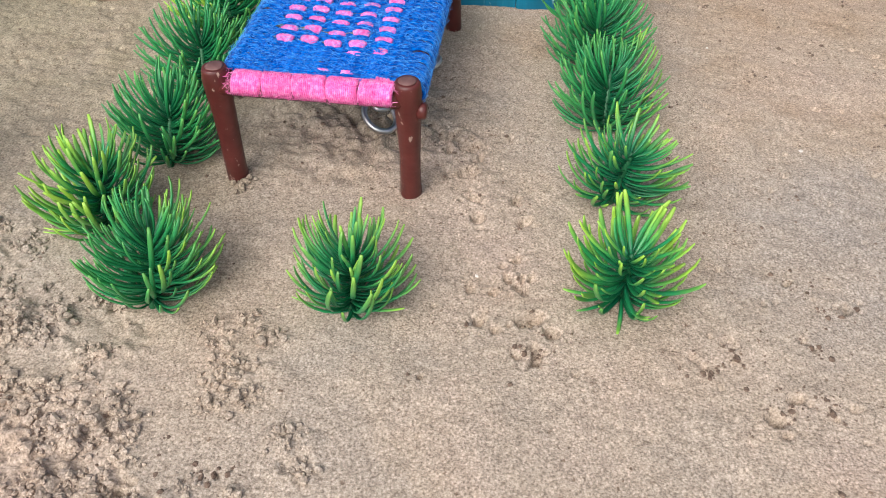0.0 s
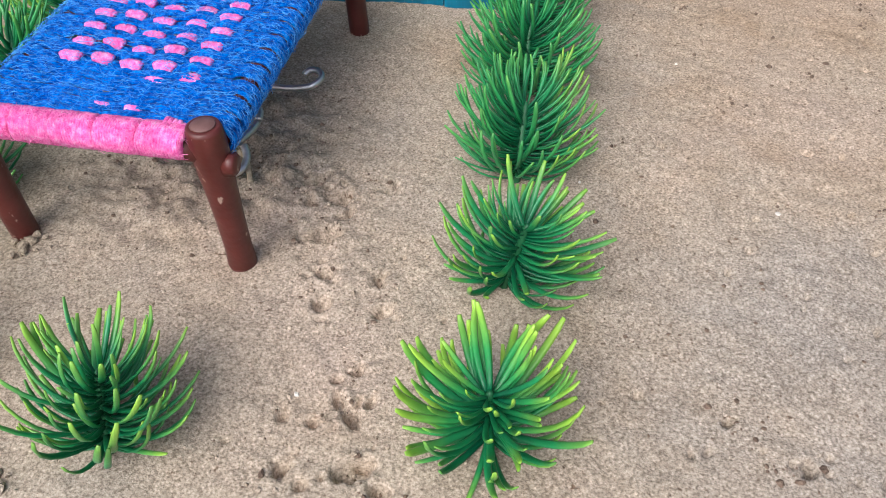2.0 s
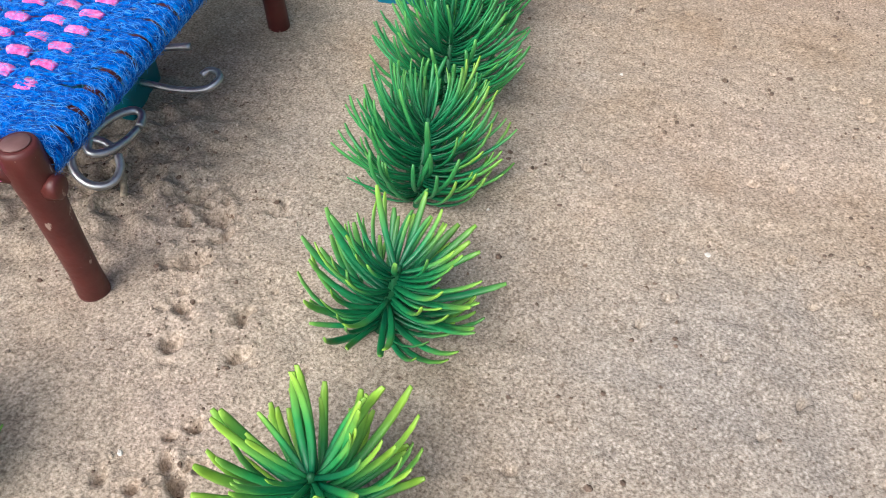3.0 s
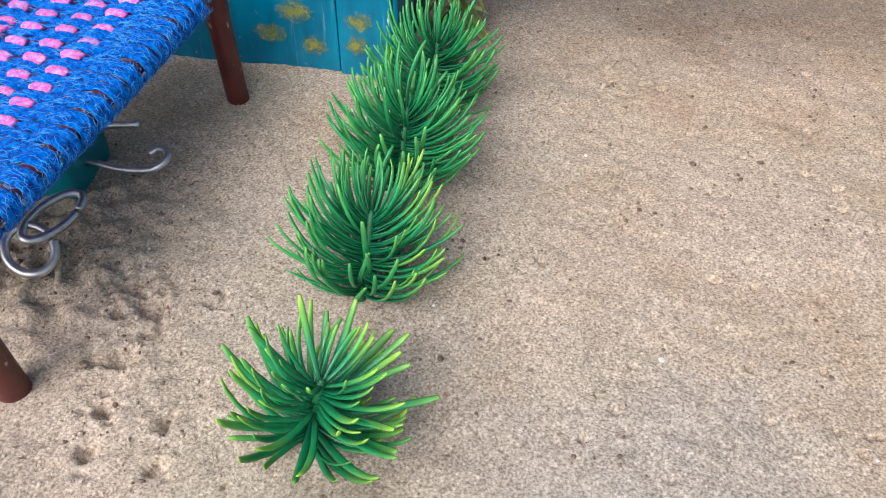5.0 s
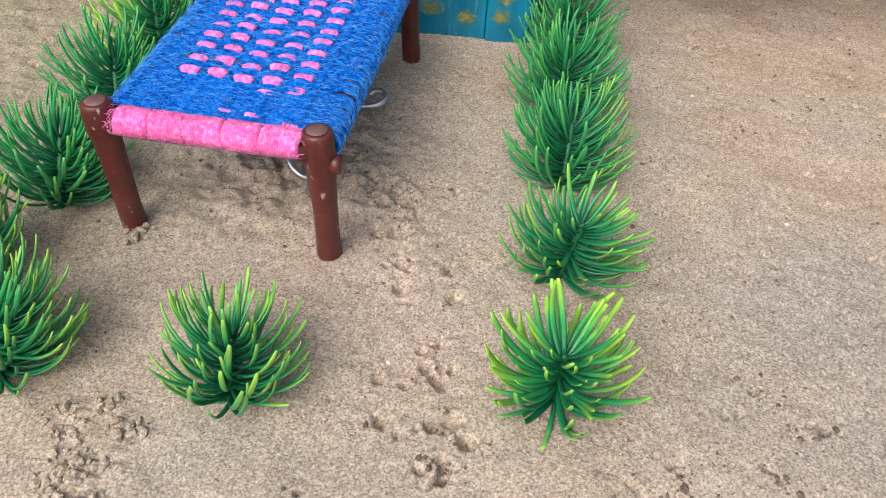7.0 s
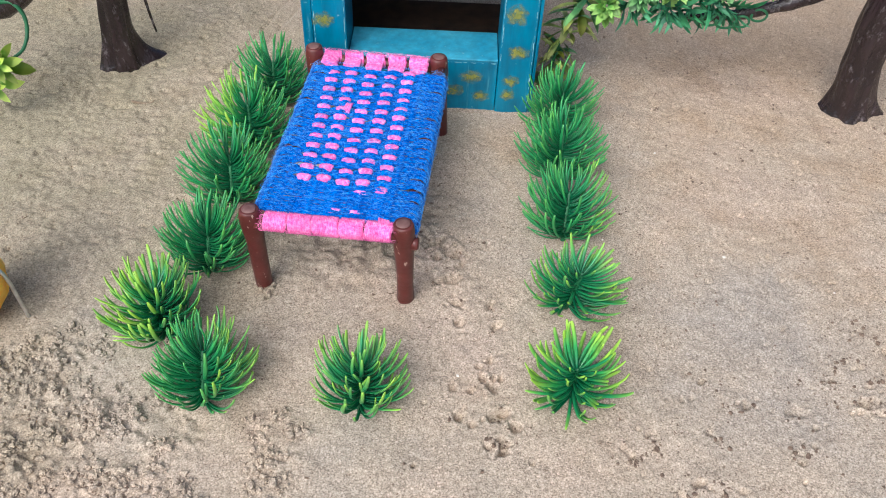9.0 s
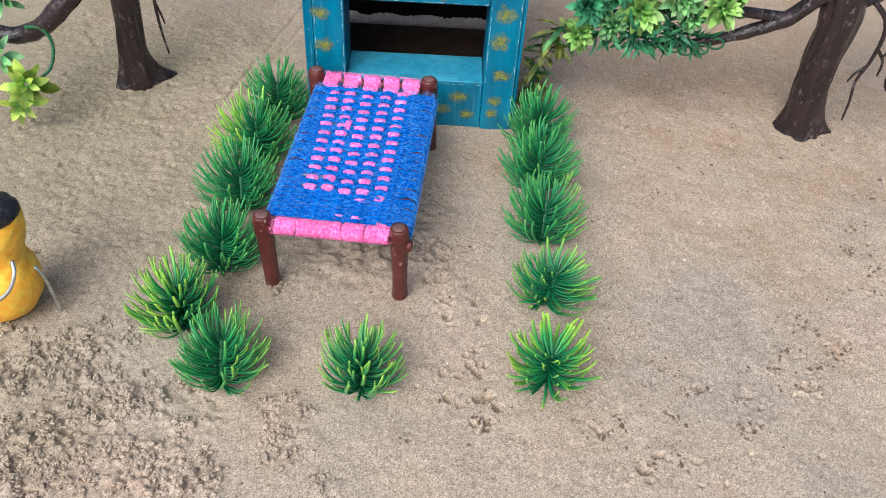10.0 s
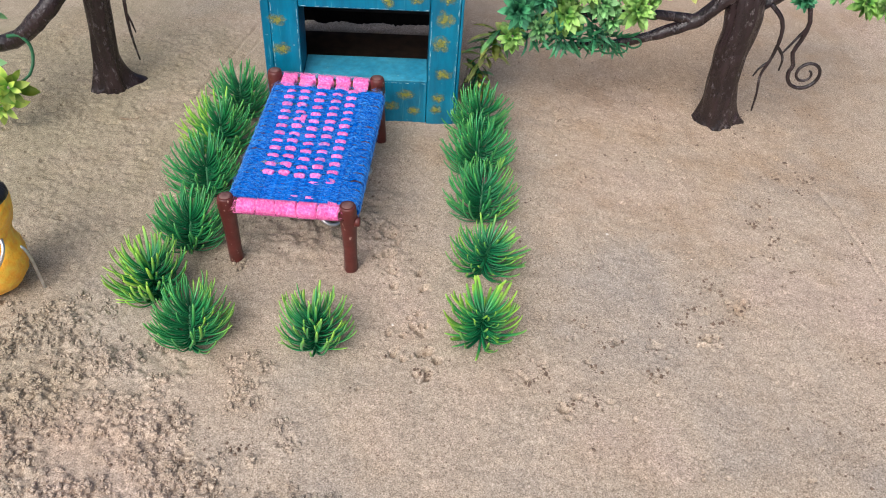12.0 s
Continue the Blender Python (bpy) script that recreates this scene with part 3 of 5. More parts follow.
crumbs("print_crumbs", mark_places(), damp_and_shade, "dark crumbs kicked up round small prints", (0.0005, 0.0018), 0.0)
crumbs("damp_and_shade_crumbs", damp_and_shade_places(), damp_and_shade, "dark damp crumbs of soil on the sand, deepening the shade of the pits", (0.0004, 0.0014), 0.1)
crumbs("pale_grit", [(x, y, 0.0) for x, y in ((0.131, 0.405), (-0.165, 0.262), (0.225, 0.394), (0.09, 0.45), (0.02, 0.27), (0.30, 0.36), (0.19, 0.52), (-0.21, 0.34))], pale_grit, "tiny pale bits of grit on the sand", (0.0009, 0.0014))


# ---- toy string bed ----
BED = pose(-0.0640, 0.4375, 0, 0, 0, -4.2)
BW, BL, RAIL_Z, RAIL_R = 0.105, 0.2055, 0.0675, 0.0046
WARP_X = [-0.0327, -0.0187, -0.0037, 0.0113, 0.0258]
FRONT_EDGE = [0.010, 0.012, 0.007, 0.004, 0.004]  # how far back each band comes up out of the blue
SPAN = 0.0982          # from side rail to side rail
WEAVE = pose(0.0050, 0, 0, 0, 0, -0.8)            # the rails and the weave sit a little askew between the legs
ROWS, PITCH, FIRST = 30, 0.0060, -0.0945
SLIP = [0.0, 0.0016, -0.0011, 0.0011, 0.0006]     # how far each band runs ahead of the rows
FLIP = [0, 0, 0, 0, 1]                             # the last band weaves the other way about
SLANT = [0.0040, 0.0036, 0.0026, 0.0012, 0.0010]   # the bands drift sideways towards the front


def sag(x, y):
    return -0.0022 * (1 - (2 * x / BW) ** 2) * (1 - (2 * y / BL) ** 2)


def weft_yarns(parity, seed, flat=False):
    """Six thin blue yarns side by side, round one side rail, over and under the pink bands and round the other; rows pair up at the rails."""
    rnd = random.Random(seed)
    yarns = []
    top = RAIL_Z + RAIL_R + 0.0012
    pair = 0.0008 if parity == 0 else -0.0008
    for k in range(6):
        off, lift = (k - 2.5) * 0.00090, 0.0004 * (k % 2) + 0.0007 * (1 - ((k - 2.5) / 2.5) ** 2)
        r = RAIL_R + 0.0017 + lift * 0.6
        ph, ph2 = rnd.uniform(0, 6), rnd.uniform(0, 6)
        pts = []
        for a in range(262, 90, -24):
            pts.append((-SPAN / 2 + math.cos(radians(a)) * r, pair + off * 0.78, RAIL_Z + math.sin(radians(a)) * r))
        for i in range(45):
            x = -SPAN / 2 + SPAN * i / 44
            inner = min(1.0, (SPAN / 2 - abs(x)) / 0.014)
            z = top + lift - 0.0020 * (1 - (2 * x / SPAN) ** 2)
            for j, wx in enumerate(WARP_X):
                over = (parity + FLIP[j]) % 2
                z += (0.0005 if flat else 0.0016 if over else -0.0031) * math.exp(-(((x - wx) / 0.0050) ** 2))
            squeeze = 0.78 + 0.20 * inner
            y = pair * (1 - inner) + off * squeeze + float(np.interp(x, [-SPAN / 2] + WARP_X + [SPAN / 2], [0.0] + SLIP + [0.0]))
            y += 0.00042 * math.sin(x * 330 + ph) + 0.00022 * math.sin(x * 900 + ph2) + 0.00012 * rnd.uniform(-1, 1)
            pts.append((x, y, z + 0.00032 * math.sin(x * 610 + ph2) + 0.00016 * rnd.uniform(-1, 1)))
        for a in range(66, -100, -24):
            pts.append((SPAN / 2 + math.cos(radians(a)) * r, pair + off * 0.78, RAIL_Z + math.sin(radians(a)) * r))
        bm = bmesh.new()
        tube(bm, pts, [0.00084 * (1 + 0.22 * math.sin(i * 1.7 + ph)) for i in range(len(pts))], 5)
        me = bpy.data.meshes.new("weft_yarn")
        bm.to_mesh(me)
        bm.free()
        yarns.append(shaded(me, wool_blue))
    return yarns


def fuzz(bm, p, away, length, width, rnd, along=1.0):
    """One stray fibre: a thin bent ribbon; along below one keeps it to the run of the weft."""
    d = Vector((rnd.uniform(-1, 1), rnd.uniform(-1, 1) * along, rnd.uniform(-1, 1)))
    d = (d - away * d.dot(away) * 0.75).normalized()
    q = d.cross(away).normalized()
    bend = rnd.uniform(-2.2, 2.2)
    prev = None
    for i in range(4):
        s = i / 3
        c = p + d * length * (s - 0.5) + q * bend * length * (s - 0.5) ** 2 + away * (length * 0.42 * (0.25 - (s - 0.5) ** 2) * rnd.uniform(0.3, 1.6) + 0.0003)
        w = (away.cross(d).normalized() * 0.5 + away * 0.5) * width
        cur = (bm.verts.new(c - w), bm.verts.new(c + w))
        if prev:
            bm.faces.new((prev[0], prev[1], cur[1], cur[0]))
        prev = cur


def bed_leg(parent, top, foot, seed):
    rnd = random.Random(seed)
    bm = bmesh.new()
    h = 0.0775
    prof, ax = [], []
    for r, z in ((0.0056, -0.004), (0.0062, 0.001), (0.0061, 0.012), (0.0062, 0.030), (0.0065, 0.046), (0.0070, 0.056), (0.0076, 0.062), (0.0076, 0.070), (0.0072, 0.0755), (0.0066, 0.0772), (0.0058, h)):
        s = z / h
        prof.append((r * rnd.uniform(0.97, 1.03), z))
        ax.append(Vector((foot[0] + (top[0] - foot[0]) * s, foot[1] + (top[1] - foot[1]) * s, 0)))
    lathe(bm, prof, 18, ax, 0.06)
    leg = part("leg", bm, brown_paint, parent)
    cap = bmesh.new()
    lathe(cap, [(0.0050, h + 0.0002), (0.0046, h + 0.0006), (0.0020, h + 0.0009)], 14, [ax[-1]] * 3, 0.08)
    part("cut_end", cap, leg_end, leg, "scuffed bare end of the stick")
    return leg


def string_bed():
    bed = thing("string_bed", BED, "toy string bed, blue and pink woven wool, brown stick legs", "bed")
    hx, hy = BW / 2, BL / 2
    corners = {(-1, -1): 1, (1, -1): 2, (-1, 1): 3, (1, 1): 4}
    for (sx, sy), seed in corners.items():
        leg = bed_leg(bed, (sx * hx - 0.0015 * (sx > 0 > sy), sy * hy + 0.002 * (sy < 0)), (sx * hx * 0.99 + 0.0045 * (sx > 0 < sy), sy * (hy - 0.006) + 0.0065 * (sx > 0 < sy)), seed)
        if sy < 0 and sx > 0:
            bm = bmesh.new()
            tube(bm, [(sx * (hx + 0.004), sy * hy + 0.002, 0.0600), (sx * (hx + 0.0080), sy * hy + 0.002, 0.0600), (sx * (hx + 0.0090), sy * hy + 0.002, 0.0600)], [0.0048, 0.0045, 0.0036], 12, rough=0.2)
            part("tenon", bm, brown_paint, leg, "blunt end of the rail poking through the leg")
    for sx in (-1, 1):
        bm = bmesh.new()
        tube(bm, [(sx * SPAN / 2, -hy + 0.003 + (BL - 0.006) * i / 10, RAIL_Z) for i in range(11)], RAIL_R, 10, rough=0.08)
        part("side_rail", bm, brown_paint, bed).matrix_basis = WEAVE
    for sy in (-1, 1):
        bm = bmesh.new()
        tube(bm, [(-hx + 0.003 + (BW - 0.006) * i / 8, sy * hy, RAIL_Z - 0.001) for i in range(9)], RAIL_R, 10, rough=0.08)
        part("end_rail", bm, brown_paint, bed)
    # blue wefts
    wefts = [weft_yarns(i % 2, 20 + i) for i in range(6)]
    plain = [weft_yarns(i % 2, 30 + i, True) for i in range(2)]
    rnd = random.Random(5)
    for i in range(ROWS):
        m = Matrix.Translation((0, FIRST + PITCH * i + rnd.uniform(-0.0003, 0.0003), sag(0, FIRST + PITCH * i) * 0.4 + rnd.uniform(-0.0002, 0.0003))) @ Matrix.Rotation(radians(rnd.uniform(-0.7, 0.7)), 4, "Z")
        for me in plain[i % 2] if i < 6 else wefts[(i % 2) + 2 * rnd.randrange(3)]:
            piece("weft_yarn", me, bed, WEAVE @ m)
    # pink warps
    for j, wx in enumerate(WARP_X):
        bm = bmesh.new()
        back_x = -0.0434 + 0.0187 * j
        n, across, prev = 200, 19, None
        lift = [random.Random(j * 50 + q).choice((0.25, 0.6, 0.8, 0.9, 1.0, 1.05)) for q in range(40)]
        for i in range(n + 1):
            y = hy - 0.001 - (BL - 0.003) * i / n
            s = (y - SLIP[j] - FIRST) / PITCH + FLIP[j]
            away = max(0.0, min(1.0, (y - (FIRST + PITCH * (ROWS - 0.5))) / 0.005))
            strength = max(0.10, min(1.0, (y + 0.0775 - FRONT_EDGE[j]) / 0.005))
            if away > 0:
                strength = 0.0
            wave = math.cos(math.pi * s) if -1 < s < ROWS + 1 else 0.0
            z = RAIL_Z + RAIL_R + 0.0016 - 0.0020 * (1 - (2 * wx / BW) ** 2) + sag(0, y) * 0.4 + (0.0023 * lift[int(s + 0.5) % 40] * abs(wave) ** 0.55 if wave > 0 else -0.0030 * abs(wave)) * strength - 0.0032 * (1 - strength) * (1 - away)
            if j in (2, 3):
                z += 0.0042 * math.exp(-(((y + 0.0885) / 0.0026) ** 2))
            drift = SLANT[j] * max(-1.0, min(1.0, (0.005 - y) / 0.075)) * (1 - away)
            half = 0.0051 * (0.55 + 0.45 * max(0.0, wave) ** 0.5 if strength > 0.2 else 0.85) + away * 0.0026
            ring = []
            for k in range(across):
                e = 2 * k / (across - 1) - 1
                ridge = 0.00045 * abs(math.cos(3 * math.pi * (e + 1) + 0.25 * math.sin(i * 0.5))) + 0.00012 * math.sin(i * 2.1 + k * 1.7)
                ring.append(bm.verts.new((wx + drift + (back_x - wx) * away + e * half + 0.0002 * math.sin(i * 0.9 + k), y, z + ridge + 0.0012 * (1 - e ** 4) - 0.0004)))
            ring += [bm.verts.new((v.co.x, v.co.y, z - 0.0012)) for v in (ring[-1], ring[0])]
            if prev:
                for k in range(len(ring)):
                    bm.faces.new((prev[k], prev[(k + 1) % len(ring)], ring[(k + 1) % len(ring)], ring[k]))
            prev = ring
        part("warp_band", bm, wool_pink, bed, "pink woollen band woven lengthwise").matrix_basis = WEAVE
    # pink wool rolled round both end rails
    for sy, spans in ((-1, [(-0.0430, 0.0160), (-0.0265, 0.0165), (-0.0095, 0.0180), (0.0090, 0.0165), (0.0260, 0.0185)]), (1, [(-0.0445, 0.0150), (-0.0265, 0.0160), (-0.0078, 0.0158), (0.0110, 0.0150), (0.0287, 0.0158)])):
        for x0, w in spans:
            bm = bmesh.new()
            rx = random.Random(int(x0 * 1e5) + sy)
            n, rings = int(w / 0.0011) * 3, []
            for i in range(n + 1):
                e = abs(2 * i / n - 1)
                r = (0.0066 if sy < 0 else 0.0056) * (1 - 0.06 * e ** 8 - (0.45 if e == 1 else 0.0)) + 0.00050 * math.cos(2 * math.pi * i / 3) * (e < 1) + rx.uniform(-0.0001, 0.0001)
                ring = []
                for k in range(18):
                    a = 2 * math.pi * k / 18
                    ring.append(bm.verts.new((x0 + w * i / n + 0.0008 * math.sin(a + x0 * 300), sy * hy + math.cos(a) * r * 1.05, RAIL_Z + (0.0026 if sy < 0 else 0.0014) + math.sin(a) * r)))
                rings.append(ring)
            for p, q in zip(rings, rings[1:]):
                for k in range(18):
                    bm.faces.new((p[k], q[k], q[(k + 1) % 18], p[(k + 1) % 18]))
            part("wool_roll", bm, wool_pink, bed, "pink wool wound tightly round the end rail")
    # a loose pink stitch and the knotted corner
    bm = bmesh.new()
    for k in range(3):
        x = WARP_X[1] + 0.0015 + k * 0.0017
        tube(bm, [(x, 0.019, 0.0710), (x + 0.0002, 0.023, 0.0742), (x + 0.0008, 0.030, 0.0744), (x + 0.0012, 0.035, 0.0710)], 0.0010, 6)
    part("loose_stitch", bm, wool_pink, bed, "pink stitch left lying over the weave").matrix_basis = WEAVE
    bm = bmesh.new()
    for k in range(4):
        x = 0.0345 + 0.0019 * k
        tube(bm, smooth_line([(x, -hy - 0.0005, 0.0745), (x + 0.0004, -hy + 0.0045, 0.0755), (x - 0.0006, -hy + 0.0085 - 0.0007 * k, 0.0738), (x - 0.0010, -hy + 0.0115 - 0.0009 * k, 0.0700)], 4), 0.0010, 6)
    part("corner_knot", bm, wool_pink, bed, "pink yarn knotted over the corner")
    # stray fibres
    rnd = random.Random(9)
    bm = bmesh.new()
    for i in range(9000):
        y = rnd.uniform(FIRST - 0.004, FIRST + PITCH * ROWS)
        if rnd.random() < 0.68:
            x = rnd.uniform(-SPAN / 2, SPAN / 2)
            p, away = Vector((x, y, RAIL_Z + RAIL_R + 0.0031 - 0.0020 * (1 - (2 * x / BW) ** 2))), Vector((0, 0, 1))
            if min(abs(x - w) for w in WARP_X) < 0.0055 and y > -0.07:
                if rnd.random() < 0.2:
                    continue
                p.z += rnd.uniform(0.0004, 0.0016)
        else:
            sx, a = rnd.choice((-1, 1)), radians(rnd.uniform(-50, 90))
            away = Vector((sx * math.cos(a), 0, math.sin(a)))
            p = Vector((sx * SPAN / 2, y, RAIL_Z)) + away * (RAIL_R + 0.0027)
        fuzz(bm, p, away, rnd.uniform(0.0022, 0.0060), 0.00011, rnd, 0.4)
    blue = part("blue_fuzz", bm, fuzz_blue, bed, "fine pale blue stray wool fibres")
    blue.matrix_basis = WEAVE
    tagged(blue, kind="stuff")
    bm = bmesh.new()
    for i in range(1500):
        sy = rnd.choice((-1, -1, 1))
        a = radians(rnd.uniform(-60, 120))
        away = Vector((0, sy * math.cos(a), math.sin(a)))
        p = Vector((rnd.uniform(-0.045, 0.045), sy * hy, RAIL_Z + (0.0026 if sy < 0 else 0.0014))) + away * 0.0062
        fuzz(bm, p, away, rnd.uniform(0.0018, 0.0055), 0.00012, rnd)
    tagged(part("pink_fuzz", bm, fuzz_pink, bed, "fine pink stray wool fibres"), kind="stuff")


string_bed()


def teal_box():
    """The small box pushed beneath the bed, with bent wires sticking out of it."""
    ox, oy = -0.066, 0.461
    box = thing("toy_box", pose(ox, oy, 0), "small teal plastic box with bent wire hooks, under the bed", "toy box")
    bm = bmesh.new()
    block(bm, (-0.020, -0.018, -0.002), (0.020, 0.018, 0.023), 0.003, 3)
    part("body", bm, teal_plastic, box)

    def wire(name, pts, radius, label):
        b = bmesh.new()
        tube(b, smooth_line([(x - ox, y - oy, z) for x, y, z in pts], 5), radius, 9)
        part(name, b, wire_metal, box, label)

    wire("wire_hook", [(-0.058, 0.459, 0.012), (-0.041, 0.4575, 0.0115), (-0.028, 0.4560, 0.0110), (-0.0165, 0.4565, 0.0115), (-0.0105, 0.4590, 0.0125), (-0.0078, 0.4640, 0.0138), (-0.0105, 0.4690, 0.0142), (-0.0155, 0.4705, 0.0135), (-0.0185, 0.4680, 0.0120)], 0.0018, "bent shiny steel wire hook")
    wire("wire_end", [(-0.055, 0.474, 0.0195), (-0.042, 0.4765, 0.0200), (-0.0265, 0.4790, 0.0208)], 0.0019, "short straight wire end")
    for name, cx, cy, cz, rx, ry, tilt, spin in (("wire_ring", -0.0400, 0.4160, 0.0150, 0.0062, 0.0165, 0.10, 0.30), ("wire_ring", -0.0430, 0.3990, 0.0105, 0.0100, 0.0105, 0.45, -0.25)):
        pts = []
        for i in range(15):
            a = 2 * math.pi * i / 14 * 0.98 + 0.6
            u, w = math.cos(a) * rx, math.sin(a) * ry
            u, w = u * math.cos(spin) + w * math.sin(spin), w * math.cos(spin) - u * math.sin(spin)
            pts.append((cx + u, cy + w * math.cos(tilt), cz + w * math.sin(tilt) - u * 0.35))
        wire(name, pts, 0.0020, "dull steel wire ring crusted with sand")
    b = bmesh.new()
    tube(b, smooth_line([(x - ox, y - oy, z) for x, y, z in ((-0.038, 0.404, 0.009), (-0.034, 0.402, 0.005), (-0.032, 0.397, 0.001), (-0.030, 0.391, -0.001))], 4), [0.0016] * 13, 7, rough=0.5)
    part("cord_end", b, crumb_sand, box, "sandy frayed cord end")


teal_box()


# ---- plastic grass tufts ----
def needle_mesh(length, turn, seed):
    """One moulded needle with a blunt tip: grows along +x and bends up towards +z."""
    rnd = random.Random(seed)
    bm = bmesh.new()
    uv = bm.loops.layers.uv.new("UVMap")
    pts, radii, p, n = [], [], Vector((0, 0, 0)), 7
    side = rnd.uniform(-0.5, 0.5)
    for i in range(n + 1):
        pts.append(p.copy())
        s = i / n
        radii.append(0.00072 + 0.00028 * math.sin(math.pi * s) - (0.00022 if i == n else 0.0))
        a = radians(turn) * s ** 0.95
        p = p + Vector((math.cos(a), side * s * 0.5, math.sin(a))) * (length / n)
    pts[-1] = pts[-2].lerp(pts[-1], 0.7)
    tube(bm, pts, radii, 6, uv=uv, flat=0.50, across=(0, 1, 0))
    me = bpy.data.meshes.new("needle")
    bm.to_mesh(me)
    bm.free()
    return me


TURNS = (14, 30, 46, 60, 72, 84, 96, 110)
NEEDLES = {}
for key, mt in (("green", needle_green), ("tipped", needle_tipped), ("yellow", needle_yellow)):
    NEEDLES[key] = [shaded(needle_mesh(0.03, turn, 40 + i), mt) for i, turn in enumerate(TURNS)]


DARK = "dark green plastic grass tuft with lighter tips, stuck in sand"
LIME = "plastic grass tuft with bright lime yellow tips, stuck in sand"


def grass_tuft(x, y, axis, size, count, kind_of, seed, label, spin=0.0, lime_side=None, open_up=0.0, strays=(), combed=False):
    """Needles spiralling up a short stem, the lowest standing out flat, the upper ones steep; strays lie low towards the given bearings."""
    size *= 0.95
    z0 = float(ground_height(x, y)[0])
    up = Vector(axis).normalized()
    rot = Vector((0, 0, 1)).rotation_difference(up).to_matrix().to_4x4()
    m = Matrix.Translation((x, y, z0)) @ rot
    tuft = thing("grass_tuft", m, label, "artificial plant", "plastic grass tufts edging the yard")
    rnd = random.Random(seed)
    bm = bmesh.new()
    tube(bm, [(0, 0, -0.004), (0, 0, 0.008), (0, 0, 0.020), (0, 0, 0.036 * size), (0, 0, 0.0385 * size)], [0.0022, 0.0021, 0.0019, 0.0017, 0.0009], 7)
    part("stem", bm, stem_green, tuft)
    lime = Vector(lime_side).normalized() if lime_side else None
    slim = 0.88 if kind_of == "green" else 1.10
    count = int(count * (1.20 if kind_of == "green" else 0.98))
    for i in range(count + len(strays)):
        s = (i + 0.5) / count
        if i < count:
            az = spin + i * 2.39996 + rnd.uniform(-0.32, 0.32)
            if kind_of == "green":
                front = (az - 1.5 * math.pi + math.pi) % (2 * math.pi) - math.pi
                if s > 0.25 and abs(front) < 0.75 and rnd.random() < 0.8:
                    az += math.copysign(rnd.uniform(0.5, 0.9), front)
                theta = 101 + open_up - 34 * s - 30 * s ** 5 + rnd.uniform(-8, 8)
                turn = 84 - 30 * s + rnd.uniform(-14, 12)
            else:
                front = (az - 1.5 * math.pi + math.pi) % (2 * math.pi) - math.pi
                if combed and abs(front) < 0.9 and rnd.random() < 0.75:
                    az += math.copysign(rnd.uniform(0.1, 1.1), front + rnd.uniform(-0.5, 0.5))
                theta = 100 + open_up - 52 * s ** 1.5 + rnd.uniform(-8, 8)
                turn = 96 - 52 * s + rnd.uniform(-14, 12)
            length = 0.0435 * size * (0.80 + 0.24 * math.sin(math.pi * min(1.0, 0.15 + 0.95 * s))) * rnd.uniform(0.74, 1.10)
            start = Vector((0, 0, (0.002 + 0.034 * s) * size))
        else:
            az, theta, turn, length, start = radians(strays[i - count]), 92.0, 30.0, 0.034 * size, Vector((0, 0, 0.004))
        kind = min(range(len(TURNS)), key=lambda q: abs(TURNS[q] - turn))
        bend = radians(TURNS[kind])
        for _ in range(10):
            local = Matrix.Translation(start) @ Matrix.Rotation(az, 4, "Z") @ Matrix.Rotation(radians(theta - 90), 4, "Y")
            world_m = m @ local
            tip = world_m @ Vector((length * math.cos(bend * 0.48), 0, length * math.sin(bend * 0.48)))
            mid_p = world_m @ Vector((length * 0.5, 0, length * 0.5 * math.sin(bend * 0.24)))
            if min(tip.z, mid_p.z) > z0 + 0.0016:
                break
            theta -= 7
        out = (m.to_3x3() @ Vector((math.cos(az), math.sin(az), 0.4))).normalized()
        tone = kind_of
        if lime and out.dot(lime) > (0.05 if label == LIME else 0.50) + rnd.uniform(-0.25, 0.25):
            tone = "yellow" if label == LIME else "tipped"
            length *= 1.06
        piece("needle", NEEDLES[tone][kind], tuft, local @ Matrix.Diagonal((length / 0.03, length / 0.03 * slim, length / 0.03 * (0.5 + 0.5 * slim), 1)) @ Matrix.Rotation(rnd.uniform(-0.4, 0.4), 4, "X"))
    return tuft


